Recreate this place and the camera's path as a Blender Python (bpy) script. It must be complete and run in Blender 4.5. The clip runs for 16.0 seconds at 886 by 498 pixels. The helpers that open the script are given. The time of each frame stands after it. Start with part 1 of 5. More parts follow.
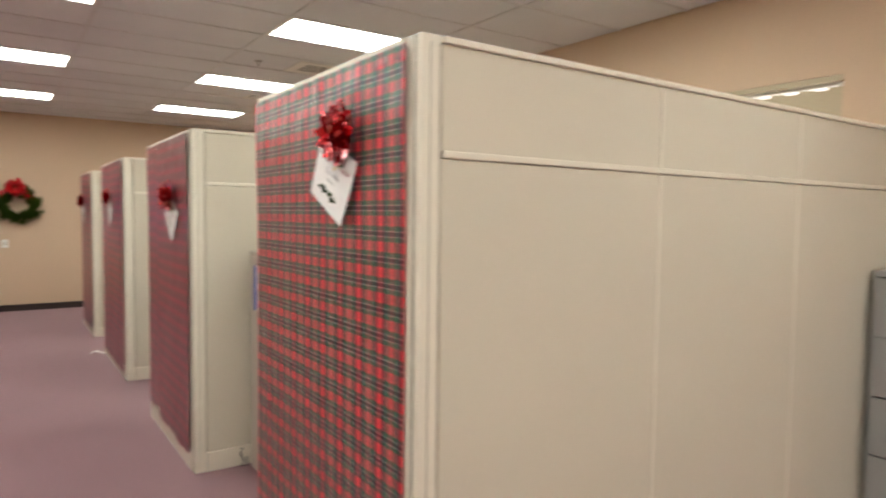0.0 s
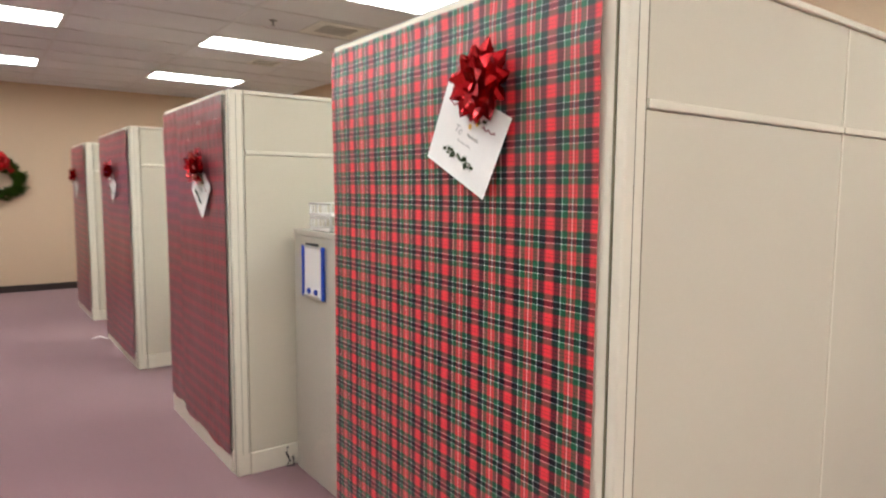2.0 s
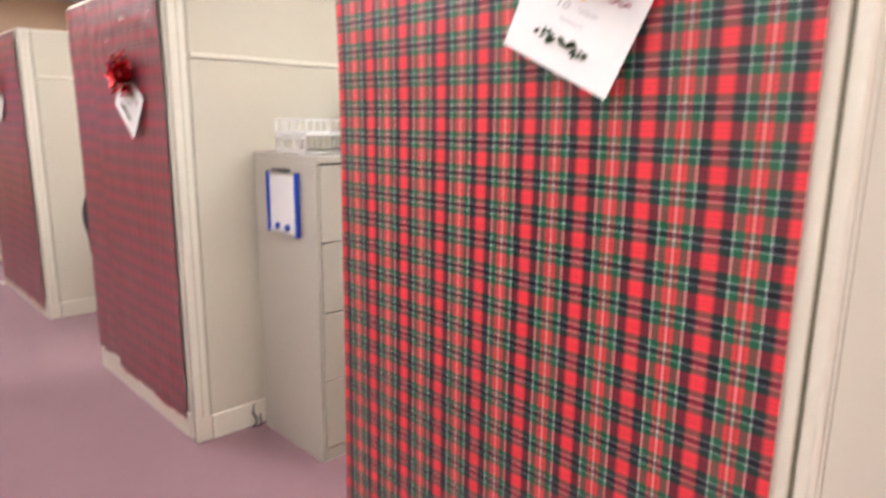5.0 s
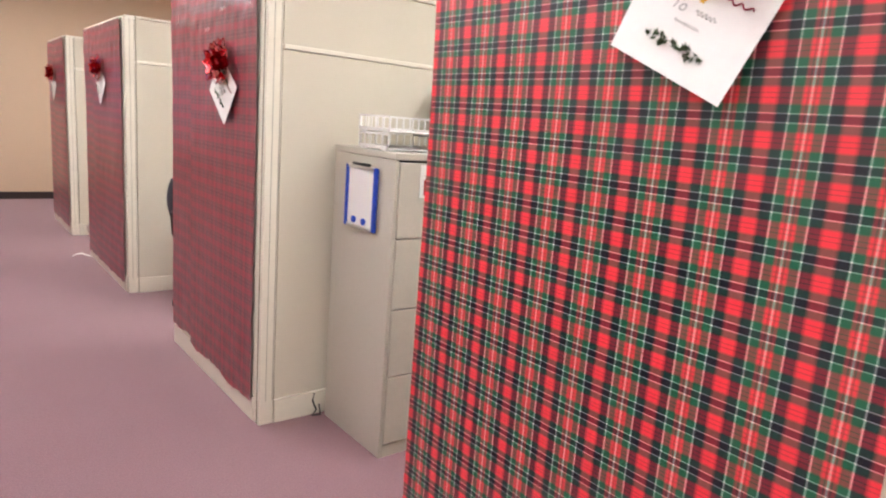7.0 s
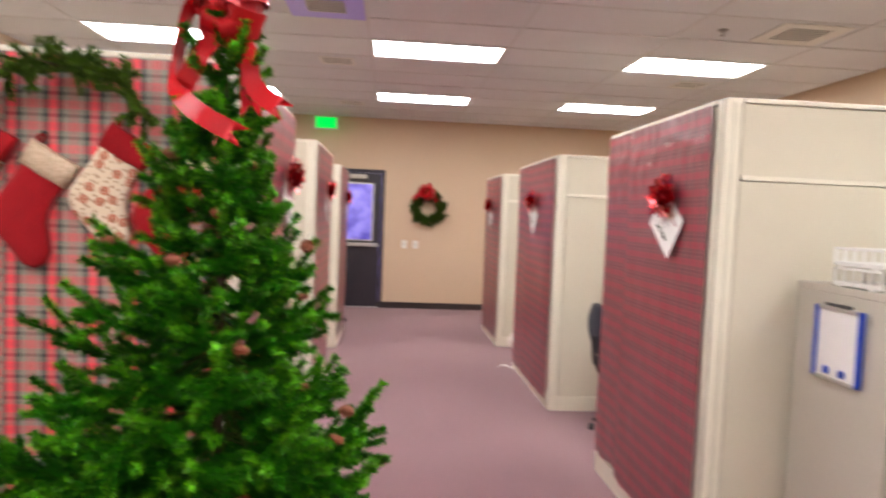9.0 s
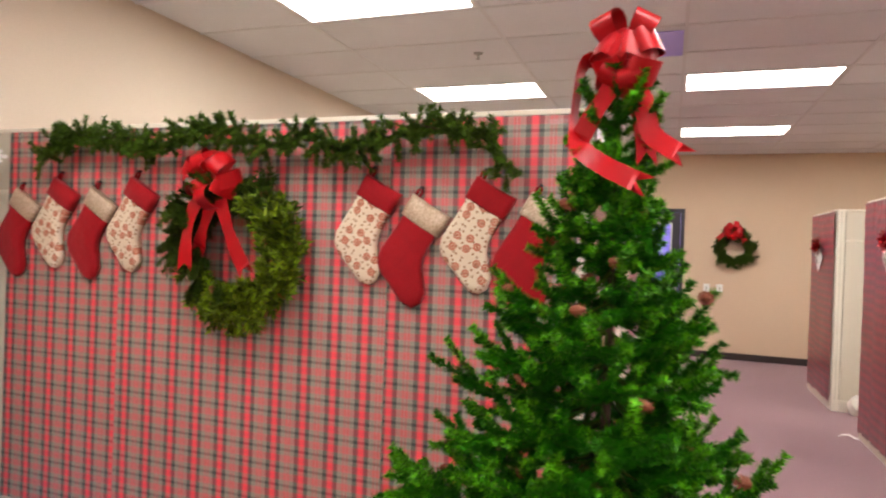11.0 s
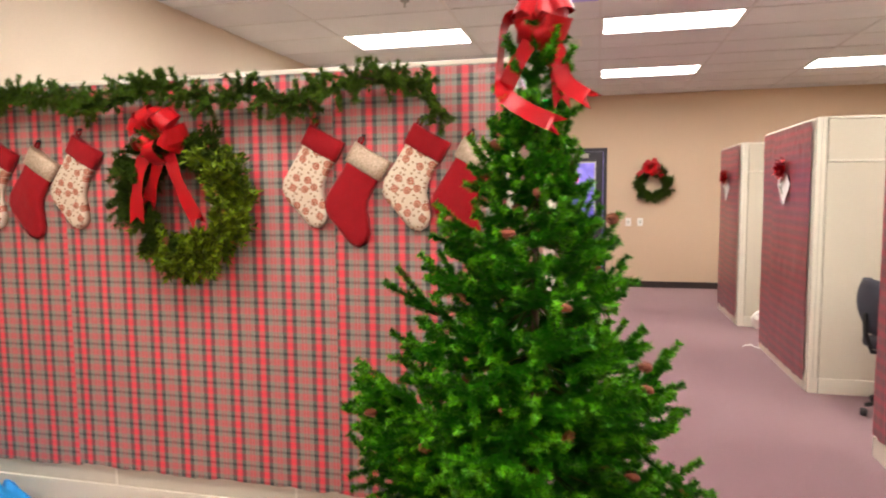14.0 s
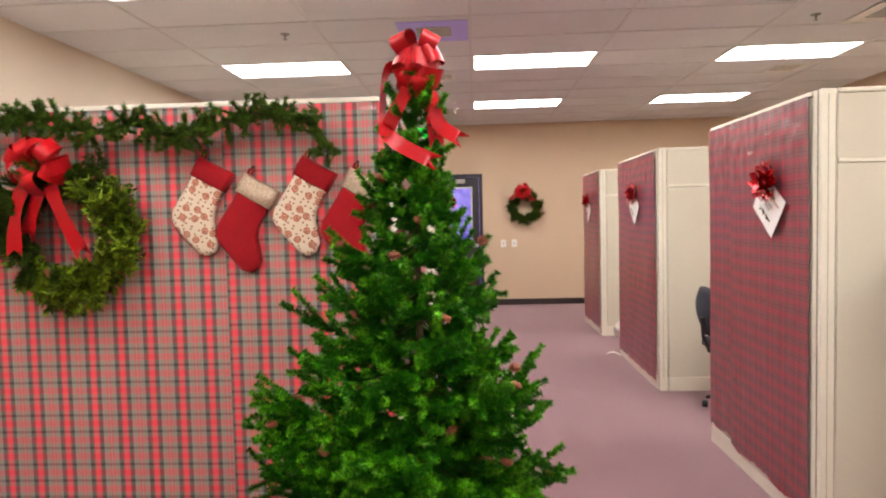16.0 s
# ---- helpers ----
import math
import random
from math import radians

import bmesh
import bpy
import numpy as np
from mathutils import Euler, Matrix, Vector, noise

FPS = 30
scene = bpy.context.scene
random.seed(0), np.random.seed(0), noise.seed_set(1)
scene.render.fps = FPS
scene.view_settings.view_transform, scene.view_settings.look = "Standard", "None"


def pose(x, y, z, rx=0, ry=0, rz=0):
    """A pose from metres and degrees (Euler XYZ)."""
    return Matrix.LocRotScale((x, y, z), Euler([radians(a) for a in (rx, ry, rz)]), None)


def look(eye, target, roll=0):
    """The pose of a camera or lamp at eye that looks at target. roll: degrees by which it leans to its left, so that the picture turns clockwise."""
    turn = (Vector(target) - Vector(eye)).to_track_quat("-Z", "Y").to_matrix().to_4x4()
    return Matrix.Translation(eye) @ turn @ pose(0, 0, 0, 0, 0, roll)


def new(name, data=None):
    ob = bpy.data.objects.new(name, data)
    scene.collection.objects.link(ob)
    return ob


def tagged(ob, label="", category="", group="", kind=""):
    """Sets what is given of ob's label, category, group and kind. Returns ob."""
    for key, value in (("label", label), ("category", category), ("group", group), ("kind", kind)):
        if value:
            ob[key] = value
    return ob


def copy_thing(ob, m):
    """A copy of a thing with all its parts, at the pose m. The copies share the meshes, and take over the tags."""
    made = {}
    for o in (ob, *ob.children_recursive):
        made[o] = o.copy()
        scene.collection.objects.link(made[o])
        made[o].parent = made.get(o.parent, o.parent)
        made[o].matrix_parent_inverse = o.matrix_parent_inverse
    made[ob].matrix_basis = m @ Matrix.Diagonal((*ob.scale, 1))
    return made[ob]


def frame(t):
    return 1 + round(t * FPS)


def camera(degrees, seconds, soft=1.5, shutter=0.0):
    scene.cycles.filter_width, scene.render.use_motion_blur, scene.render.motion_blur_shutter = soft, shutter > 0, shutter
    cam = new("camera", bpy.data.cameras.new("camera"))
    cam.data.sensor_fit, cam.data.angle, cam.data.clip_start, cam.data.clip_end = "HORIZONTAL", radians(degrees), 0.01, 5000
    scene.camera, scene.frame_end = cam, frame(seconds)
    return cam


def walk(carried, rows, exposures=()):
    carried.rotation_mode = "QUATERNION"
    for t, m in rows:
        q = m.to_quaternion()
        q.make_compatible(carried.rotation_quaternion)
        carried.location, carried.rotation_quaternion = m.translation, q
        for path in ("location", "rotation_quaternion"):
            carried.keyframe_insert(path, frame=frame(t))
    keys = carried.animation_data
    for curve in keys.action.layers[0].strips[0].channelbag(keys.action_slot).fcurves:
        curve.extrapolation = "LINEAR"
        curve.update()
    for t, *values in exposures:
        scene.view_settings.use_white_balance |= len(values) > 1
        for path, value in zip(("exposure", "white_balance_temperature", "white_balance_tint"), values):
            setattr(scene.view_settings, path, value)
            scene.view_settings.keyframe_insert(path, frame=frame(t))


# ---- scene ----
cam = camera(69.4, 16.0, soft=2.0, shutter=0.6)
PATH = [
    (0, (1.388, 1.324, 1.564), (2.523, 2.968, 1.456), 0.7),
    (0.5, (1.37, 1.478, 1.557), (2.318, 3.236, 1.459), 1.3),
    (1, (1.366, 1.631, 1.562), (2.267, 3.414, 1.468), 1.3),
    (1.5, (1.296, 1.78, 1.551), (2.335, 3.484, 1.424), 1.0),
    (2, (1.223, 1.924, 1.545), (2.406, 3.526, 1.359), 0.4),
    (2.5, (1.223, 2.078, 1.521), (2.502, 3.597, 1.284), 1.9),
    (3, (1.245, 2.235, 1.525), (2.608, 3.687, 1.333), 2.4),
    (3.5, (1.24, 2.33, 1.524), (2.701, 3.68, 1.305), 3.0),
    (4, (1.205, 2.405, 1.526), (2.721, 3.69, 1.301), 2.5),
    (4.5, (1.19, 2.447, 1.518), (2.694, 3.741, 1.265), 1.7),
    (5, (1.205, 2.514, 1.483), (2.579, 3.911, 1.082), 0.7),
    (5.2, (1.205, 2.519, 1.443), (2.526, 3.959, 1.019), 2.2),
    (7.3, (1.156, 2.574, 1.455), (2.363, 4.129, 1.101), 5.1),
    (7.5, (1.11, 2.585, 1.47), (2.264, 4.188, 1.158), 5.1),
    (8, (1.04, 2.644, 1.5), (1.927, 4.423, 1.281), 5.5),
    (8.5, (1.012, 2.688, 1.517), (1.545, 4.609, 1.37), 3.8),
    (9, (0.98, 2.757, 1.53), (1.153, 4.747, 1.425), 2.3),
    (9.5, (0.98, 2.779, 1.543), (0.834, 4.773, 1.5), 2.2),
    (10, (0.902, 2.781, 1.546), (0.499, 4.739, 1.56), 2.5),
    (12.5, (0.603, 2.676, 1.531), (-0.145, 4.529, 1.438), 1.4),
    (13, (0.647, 2.636, 1.53), (-0.016, 4.518, 1.4), 0.83),
    (13.5, (0.691, 2.596, 1.529), (0.13, 4.508, 1.352), 0.2),
    (14, (0.751, 2.525, 1.516), (0.286, 4.463, 1.343), -0.5),
    (14.5, (0.797, 2.442, 1.523), (0.422, 4.404, 1.416), -1.1),
    (15, (0.796, 2.397, 1.525), (0.552, 4.38, 1.44), -1.9),
    (15.5, (0.775, 2.344, 1.524), (0.615, 4.335, 1.418), -1.8),
    (16, (0.77, 2.296, 1.524), (0.669, 4.29, 1.421), -1.4),
]
walk(cam, [(t, look(eye, target, roll)) for t, eye, target, roll in PATH],
     exposures=[(0, -0.2, 6150, 1), (1.5, -0.1, 5950, 1), (3.5, 0.11, 5720, 5), (5, 0.28, 5900, 10), (7.5, 0.27, 5950, 10), (8.5, 0.22, 6050, 10), (10, 0.2, 6150, 10), (12.5, 0.27, 6400, 10), (14, 0.38, 6400, 10), (15, 0.25, 6300, 10), (16, 0.23, 6250, 10)])

# ---- room measures ----
X_WEST, X_EAST, Y_SOUTH, Y_NORTH, Z_CEIL = -2.6, 5.43, -2.6, 13.09, 3.03
X_R, X_L = 2.305, 0.44          # faces of the two rows of cubicles along the aisle
H_PANEL = 2.045
rng = random.Random(7)
nrng = np.random.RandomState(11)

# ---- world and light ----
world = bpy.data.worlds.new("world")
scene.world = world
world.use_nodes = True
sky = world.node_tree.nodes.new("ShaderNodeTexSky")
sky.sky_type, sky.sun_disc = "NISHITA", False
sky.sun_elevation, sky.sun_rotation = radians(12), radians(40)
world.node_tree.links.new(sky.outputs["Color"], world.node_tree.nodes["Background"].inputs["Color"])
world.node_tree.nodes["Background"].inputs["Strength"].default_value = 0.1
LAMP_POWER = 18.5
scene.view_settings.exposure = 0.0


# ---- materials ----
def nodes_of(name):
    m = bpy.data.materials.new(name)
    m.use_nodes = True
    return m, m.node_tree.nodes, m.node_tree.links, m.node_tree.nodes["Principled BSDF"]


def rgb(c):
    return (c[0], c[1], c[2], 1.0)


def surface(name, base, rough=0.6, metal=0.0, vary=0.12, grain=60.0, blotch=3.0, bump=0.15, bump_scale=None, sheen=0.0, coat=0.0, spec=0.5, jitter=0.0, tint=None):
    """Colour with stains at a large scale and grain at a small one, and fine relief."""
    m, n, l, p = nodes_of(name)
    co = n.new("ShaderNodeTexCoord")
    big, small = n.new("ShaderNodeTexNoise"), n.new("ShaderNodeTexNoise")
    big.inputs["Scale"].default_value, small.inputs["Scale"].default_value = blotch, grain
    big.inputs["Detail"].default_value, small.inputs["Detail"].default_value = 4, 5
    for t in (big, small):
        l.new(co.outputs["Object"], t.inputs["Vector"])
    mix = n.new("ShaderNodeMath")
    mix.operation = "ADD"
    l.new(big.outputs["Fac"], mix.inputs[0]), l.new(small.outputs["Fac"], mix.inputs[1])
    ramp = n.new("ShaderNodeMapRange")
    ramp.inputs["From Min"].default_value, ramp.inputs["From Max"].default_value = 0.6, 1.4
    l.new(mix.outputs[0], ramp.inputs["Value"])
    col = n.new("ShaderNodeMix")
    col.data_type = "RGBA"
    lo = tint if tint else tuple(c * (1 - vary) for c in base)
    hi = tuple(min(1, c * (1 + vary)) for c in base)
    col.inputs["A"].default_value, col.inputs["B"].default_value = rgb(lo), rgb(hi)
    l.new(ramp.outputs["Result"], col.inputs["Factor"])
    out = col.outputs["Result"]
    if jitter:
        info, hsv, mr = n.new("ShaderNodeNewGeometry"), n.new("ShaderNodeHueSaturation"), n.new("ShaderNodeMapRange")
        mr.inputs["To Min"].default_value, mr.inputs["To Max"].default_value = 1 - jitter, 1 + jitter
        l.new(info.outputs["Random Per Island"], mr.inputs["Value"])
        l.new(mr.outputs["Result"], hsv.inputs["Value"]), l.new(out, hsv.inputs["Color"])
        out = hsv.outputs["Color"]
    l.new(out, p.inputs["Base Color"])
    rr = n.new("ShaderNodeMapRange")
    rr.inputs["To Min"].default_value, rr.inputs["To Max"].default_value = max(0.03, rough - 0.08), min(1, rough + 0.08)
    l.new(big.outputs["Fac"], rr.inputs["Value"]), l.new(rr.outputs["Result"], p.inputs["Roughness"])
    p.inputs["Metallic"].default_value = metal
    p.inputs["Specular IOR Level"].default_value = spec
    if sheen:
        p.inputs["Sheen Weight"].default_value = sheen
    if coat:
        p.inputs["Coat Weight"].default_value, p.inputs["Coat Roughness"].default_value = coat, 0.1
    if bump:
        bp = n.new("ShaderNodeBump")
        bp.inputs["Strength"].default_value, bp.inputs["Distance"].default_value = bump, 0.004
        src = small
        if bump_scale:
            src = n.new("ShaderNodeTexNoise")
            src.inputs["Scale"].default_value, src.inputs["Detail"].default_value = bump_scale, 3
            l.new(co.outputs["Object"], src.inputs["Vector"])
        l.new(src.outputs["Fac"], bp.inputs["Height"]), l.new(bp.outputs["Normal"], p.inputs["Normal"])
    return m


def glowing(name, colour, strength):
    m, n, l, p = nodes_of(name)
    p.inputs["Base Color"].default_value = rgb(colour)
    p.inputs["Emission Color"].default_value, p.inputs["Emission Strength"].default_value = rgb(colour), strength
    return m


def stripes(n, l, source, period, stops, bleed=0.02):
    """Repeating bands along one axis: stops are (position in the period, colour)."""
    div, fr, ramp = n.new("ShaderNodeMath"), n.new("ShaderNodeMath"), n.new("ShaderNodeValToRGB")
    div.operation, fr.operation = "DIVIDE", "FRACT"
    div.inputs[1].default_value = period
    l.new(source, div.inputs[0]), l.new(div.outputs[0], fr.inputs[0]), l.new(fr.outputs[0], ramp.inputs["Fac"])
    r = ramp.color_ramp
    while len(r.elements) > 1:
        r.elements.remove(r.elements[-1])
    r.elements[0].position, r.elements[0].color = stops[0][0], rgb(stops[0][1])
    for k in range(1, len(stops)):
        at, c = stops[k]
        after = stops[k + 1][0] if k + 1 < len(stops) else 1.0
        soft = min(bleed, 0.3 * (at - stops[k - 1][0]), 0.3 * (after - at))
        for place, colour in ((at - soft, stops[k - 1][1]), (at + soft, c)):
            e = r.elements.new(place)
            e.color = rgb(colour)
    return ramp.outputs["Color"]


RED, NAVY, GREEN, WHITE, DARK = (0.82, 0.036, 0.055), (0.003, 0.005, 0.014), (0.01, 0.115, 0.055), (0.78, 0.8, 0.74), (0.16, 0.05, 0.035)


def tartan(name, rough=0.28, palette=None, share=0.53, mid=0.85, deep=0.0, coat=0.0, bleed=0.02):
    """Red, green and navy plaid gift wrap; the sheet lies in its own x and z."""
    red, navy, green, white, dark = palette or (RED, NAVY, GREEN, WHITE, DARK)
    rose = tuple(mid * a + (1 - mid) * b for a, b in zip(red, green))
    m, n, l, p = nodes_of(name)
    co, sep = n.new("ShaderNodeTexCoord"), n.new("ShaderNodeSeparateXYZ")
    l.new(co.outputs["Object"], sep.inputs[0])
    across = stripes(n, l, sep.outputs["X"], 0.135, [
        (0.0, red), (0.098, navy), (0.25, green), (0.262, white), (0.281, green), (0.405, rose), (0.45, dark), (0.468, rose),
        (0.488, white), (0.512, rose), (0.532, dark), (0.55, rose), (0.595, green), (0.719, white), (0.738, navy), (0.902, red)], bleed)
    up = stripes(n, l, sep.outputs["Z"], 0.075, [
        (0.0, red), (0.03, dark), (0.05, red), (0.175, green), (0.37, white), (0.395, navy), (0.575, white), (0.6, green), (0.795, red), (0.92, dark), (0.94, red)], bleed)
    mix = n.new("ShaderNodeMix")
    mix.data_type = "RGBA"
    mix.inputs["Factor"].default_value = share
    l.new(across, mix.inputs["A"]), l.new(up, mix.inputs["B"])
    fade, fmix = n.new("ShaderNodeTexNoise"), n.new("ShaderNodeHueSaturation")
    fade.inputs["Scale"].default_value = 2.5
    l.new(co.outputs["Object"], fade.inputs["Vector"])
    fr = n.new("ShaderNodeMapRange")
    fr.inputs["To Min"].default_value, fr.inputs["To Max"].default_value = 0.9, 1.1
    l.new(fade.outputs["Fac"], fr.inputs["Value"]), l.new(fr.outputs["Result"], fmix.inputs["Value"])
    # where two inks overprint, the darker one wins over the plain average
    times, root, over = n.new("ShaderNodeMix"), n.new("ShaderNodeGamma"), n.new("ShaderNodeMix")
    times.data_type = over.data_type = "RGBA"
    times.blend_type = "MULTIPLY"
    times.inputs["Factor"].default_value, root.inputs["Gamma"].default_value, over.inputs["Factor"].default_value = 1.0, 0.5, deep
    l.new(across, times.inputs["A"]), l.new(up, times.inputs["B"]), l.new(times.outputs["Result"], root.inputs["Color"])
    l.new(mix.outputs["Result"], over.inputs["A"]), l.new(root.outputs["Color"], over.inputs["B"])
    l.new(over.outputs["Result"], fmix.inputs["Color"])
    l.new(fmix.outputs["Color"], p.inputs["Base Color"])
    p.inputs["Roughness"].default_value = rough
    p.inputs["Specular IOR Level"].default_value = 0.55
    p.inputs["Coat Weight"].default_value, p.inputs["Coat Roughness"].default_value = coat, 0.38
    crease, bp = n.new("ShaderNodeTexNoise"), n.new("ShaderNodeBump")
    crease.inputs["Scale"].default_value, crease.inputs["Detail"].default_value = 7.0, 5
    l.new(co.outputs["Object"], crease.inputs["Vector"])
    bp.inputs["Strength"].default_value, bp.inputs["Distance"].default_value = 0.35, 0.012
    l.new(crease.outputs["Fac"], bp.inputs["Height"]), l.new(bp.outputs["Normal"], p.inputs["Normal"])
    return m


def carpet_material():
    m, n, l, p = nodes_of("mauve_carpet")
    co = n.new("ShaderNodeTexCoord")
    big, pile = n.new("ShaderNodeTexNoise"), n.new("ShaderNodeTexNoise")
    big.inputs["Scale"].default_value, pile.inputs["Scale"].default_value = 0.9, 160.0
    big.inputs["Detail"].default_value, pile.inputs["Detail"].default_value = 5, 3
    for t in (big, pile):
        l.new(co.outputs["Object"], t.inputs["Vector"])
    a, b = n.new("ShaderNodeMix"), n.new("ShaderNodeMix")
    a.data_type = b.data_type = "RGBA"
    b.blend_type = "MULTIPLY"
    a.inputs["A"].default_value, a.inputs["B"].default_value = (0.275, 0.14, 0.155, 1), (0.375, 0.205, 0.222, 1)
    l.new(big.outputs["Fac"], a.inputs["Factor"])
    r = n.new("ShaderNodeValToRGB")
    r.color_ramp.elements[0].position, r.color_ramp.elements[1].position = 0.3, 0.75
    r.color_ramp.elements[0].color, r.color_ramp.elements[1].color = (0.45, 0.42, 0.45, 1), (1, 1, 1, 1)
    l.new(pile.outputs["Fac"], r.inputs["Fac"])
    b.inputs["Factor"].default_value = 0.8
    l.new(a.outputs["Result"], b.inputs["A"]), l.new(r.outputs["Color"], b.inputs["B"])
    l.new(b.outputs["Result"], p.inputs["Base Color"])
    p.inputs["Roughness"].default_value, p.inputs["Sheen Weight"].default_value = 0.95, 0.25
    bp = n.new("ShaderNodeBump")
    bp.inputs["Strength"].default_value, bp.inputs["Distance"].default_value = 0.6, 0.004
    l.new(pile.outputs["Fac"], bp.inputs["Height"]), l.new(bp.outputs["Normal"], p.inputs["Normal"])
    return m


def snow_print():
    """Cream cloth with rings, rosettes and dots in brick red and brown."""
    m, n, l, p = nodes_of("printed_cotton")
    co, sp, cb = n.new("ShaderNodeTexCoord"), n.new("ShaderNodeSeparateXYZ"), n.new("ShaderNodeCombineXYZ")
    l.new(co.outputs["Object"], sp.inputs[0]), l.new(sp.outputs["X"], cb.inputs["X"]), l.new(sp.outputs["Z"], cb.inputs["Y"])
    out = None
    base = (0.66, 0.545, 0.4)
    for scale, stops in ((16.0, [(0.0, (0.4, 0.1, 0.05)), (0.09, (0.6, 0.4, 0.27)), (0.14, (0.45, 0.14, 0.08)), (0.27, base)]),
                         (38.0, [(0.0, (0.3, 0.15, 0.08)), (0.19, base)])):
        v, r = n.new("ShaderNodeTexVoronoi"), n.new("ShaderNodeValToRGB")
        v.voronoi_dimensions = "2D"
        v.inputs["Scale"].default_value, v.inputs["Randomness"].default_value = scale, 0.65
        l.new(cb.outputs["Vector"], v.inputs["Vector"]), l.new(v.outputs["Distance"], r.inputs["Fac"])
        r.color_ramp.interpolation = "CONSTANT"
        r.color_ramp.elements.remove(r.color_ramp.elements[1])
        r.color_ramp.elements[0].color = rgb(stops[0][1])
        for at, c in stops[1:]:
            e = r.color_ramp.elements.new(at)
            e.color = rgb(c)
        if out is None:
            out = r.outputs["Color"]
        else:
            mm = n.new("ShaderNodeMix")
            mm.data_type, mm.blend_type = "RGBA", "DARKEN"
            mm.inputs["Factor"].default_value = 1.0
            l.new(out, mm.inputs["A"]), l.new(r.outputs["Color"], mm.inputs["B"])
            out = mm.outputs["Result"]
    l.new(out, p.inputs["Base Color"])
    p.inputs["Roughness"].default_value = 0.85
    return m


def glitter_cuff():
    m, n, l, p = nodes_of("gold_glitter_cloth")
    co, v, r = n.new("ShaderNodeTexCoord"), n.new("ShaderNodeTexVoronoi"), n.new("ShaderNodeValToRGB")
    v.inputs["Scale"].default_value = 220.0
    l.new(co.outputs["Object"], v.inputs["Vector"]), l.new(v.outputs["Color"], r.inputs["Fac"])
    r.color_ramp.elements[0].color, r.color_ramp.elements[1].color = (0.36, 0.25, 0.15, 1), (0.72, 0.58, 0.42, 1)
    l.new(r.outputs["Color"], p.inputs["Base Color"])
    p.inputs["Roughness"].default_value, p.inputs["Metallic"].default_value = 0.4, 0.35
    bp = n.new("ShaderNodeBump")
    bp.inputs["Strength"].default_value, bp.inputs["Distance"].default_value = 0.8, 0.003
    l.new(v.outputs["Distance"], bp.inputs["Height"]), l.new(bp.outputs["Normal"], p.inputs["Normal"])
    return m


M_WALL = surface("tan_wall_paint", (0.6, 0.44, 0.3), 0.75, vary=0.04, grain=90, blotch=0.8, bump=0.12)
M_SIDE = surface("cream_wall_paint", (0.66, 0.55, 0.43), 0.75, vary=0.04, grain=90, blotch=0.8, bump=0.12)
M_TILE = surface("mineral_ceiling_tile", (0.735, 0.74, 0.77), 0.95, vary=0.07, grain=150, blotch=1.6, bump=0.5, jitter=0.03)
M_GRID = surface("white_ceiling_grid", (0.67, 0.665, 0.68), 0.6, vary=0.03)
M_CARPET = carpet_material()
M_BASE = surface("dark_brown_vinyl", (0.028, 0.017, 0.016), 0.5, vary=0.2)
M_FABRIC = surface("beige_panel_fabric", (0.605, 0.55, 0.435), 0.9, vary=0.035, grain=320, blotch=1.5, bump=0.25, sheen=0.15)
M_TRIM = surface("cream_metal_trim", (0.73, 0.675, 0.555), 0.42, vary=0.03, grain=40, blotch=4, bump=0.03)
M_DARKGAP = surface("olive_seam", (0.19, 0.165, 0.1), 0.8)
M_TARTAN = tartan("tartan_gift_wrap", 0.36, share=0.46, deep=0.6, coat=0.3, bleed=0.03)
# Same tartan, dulled: low-angle sheen and shade are mixed into its inks.
M_TARTAN_HAZED = tartan("tartan_wrap_hazed", 0.34, ((0.4, 0.03, 0.055), (0.1, 0.035, 0.045), (0.15, 0.06, 0.062), (0.3, 0.17, 0.17), (0.2, 0.035, 0.045)), 0.6, 0.75, deep=0.3, coat=0.25, bleed=0.04)
# Rougher copy of the tartan; a washed-out haze is put into its paler inks.
M_TARTAN_WALL = tartan("tartan_wrap_matt_washed", 0.5, ((0.84, 0.062, 0.085), (0.045, 0.055, 0.048), (0.27, 0.265, 0.21), (0.4, 0.37, 0.32), (0.19, 0.11, 0.095)), 0.35, 0.5, deep=0.22, bleed=0.04)
M_LAMP = glowing("lamp_diffuser", (1.0, 0.955, 0.9), LAMP_POWER)
M_WHITE = surface("white_enamel", (0.78, 0.76, 0.72), 0.45, vary=0.03)
M_DOOR = surface("dark_bronze_paint", (0.022, 0.017, 0.024), 0.4, vary=0.15)
M_STEEL = surface("brushed_steel", (0.6, 0.58, 0.56), 0.35, metal=0.9, vary=0.06, grain=200)
M_GREYSTEEL = surface("putty_steel", (0.5, 0.46, 0.385), 0.45, vary=0.03, bump=0.05)
M_GREYDARK = surface("grey_steel", (0.3, 0.3, 0.29), 0.45, vary=0.04, bump=0.05)
M_BLACK = surface("black_plastic", (0.012, 0.012, 0.013), 0.45, vary=0.2)
M_BLUE = surface("blue_plastic", (0.01, 0.05, 0.42), 0.35, vary=0.08)
M_PAPER = surface("white_card", (0.8, 0.77, 0.74), 0.6, vary=0.02, blotch=8)
M_INK = surface("grey_ink", (0.35, 0.33, 0.32), 0.7)
M_GREENINK = surface("green_ink", (0.05, 0.08, 0.025), 0.7)
M_REDINK = surface("dark_red_ink", (0.3, 0.02, 0.05), 0.7)
M_YELLOW = surface("yellow_ink", (0.8, 0.5, 0.05), 0.7)
M_FOIL = surface("red_foil_ribbon", (0.5, 0.005, 0.012), 0.16, metal=0.78, vary=0.15, grain=30, blotch=9, bump=0.1, coat=0.25)
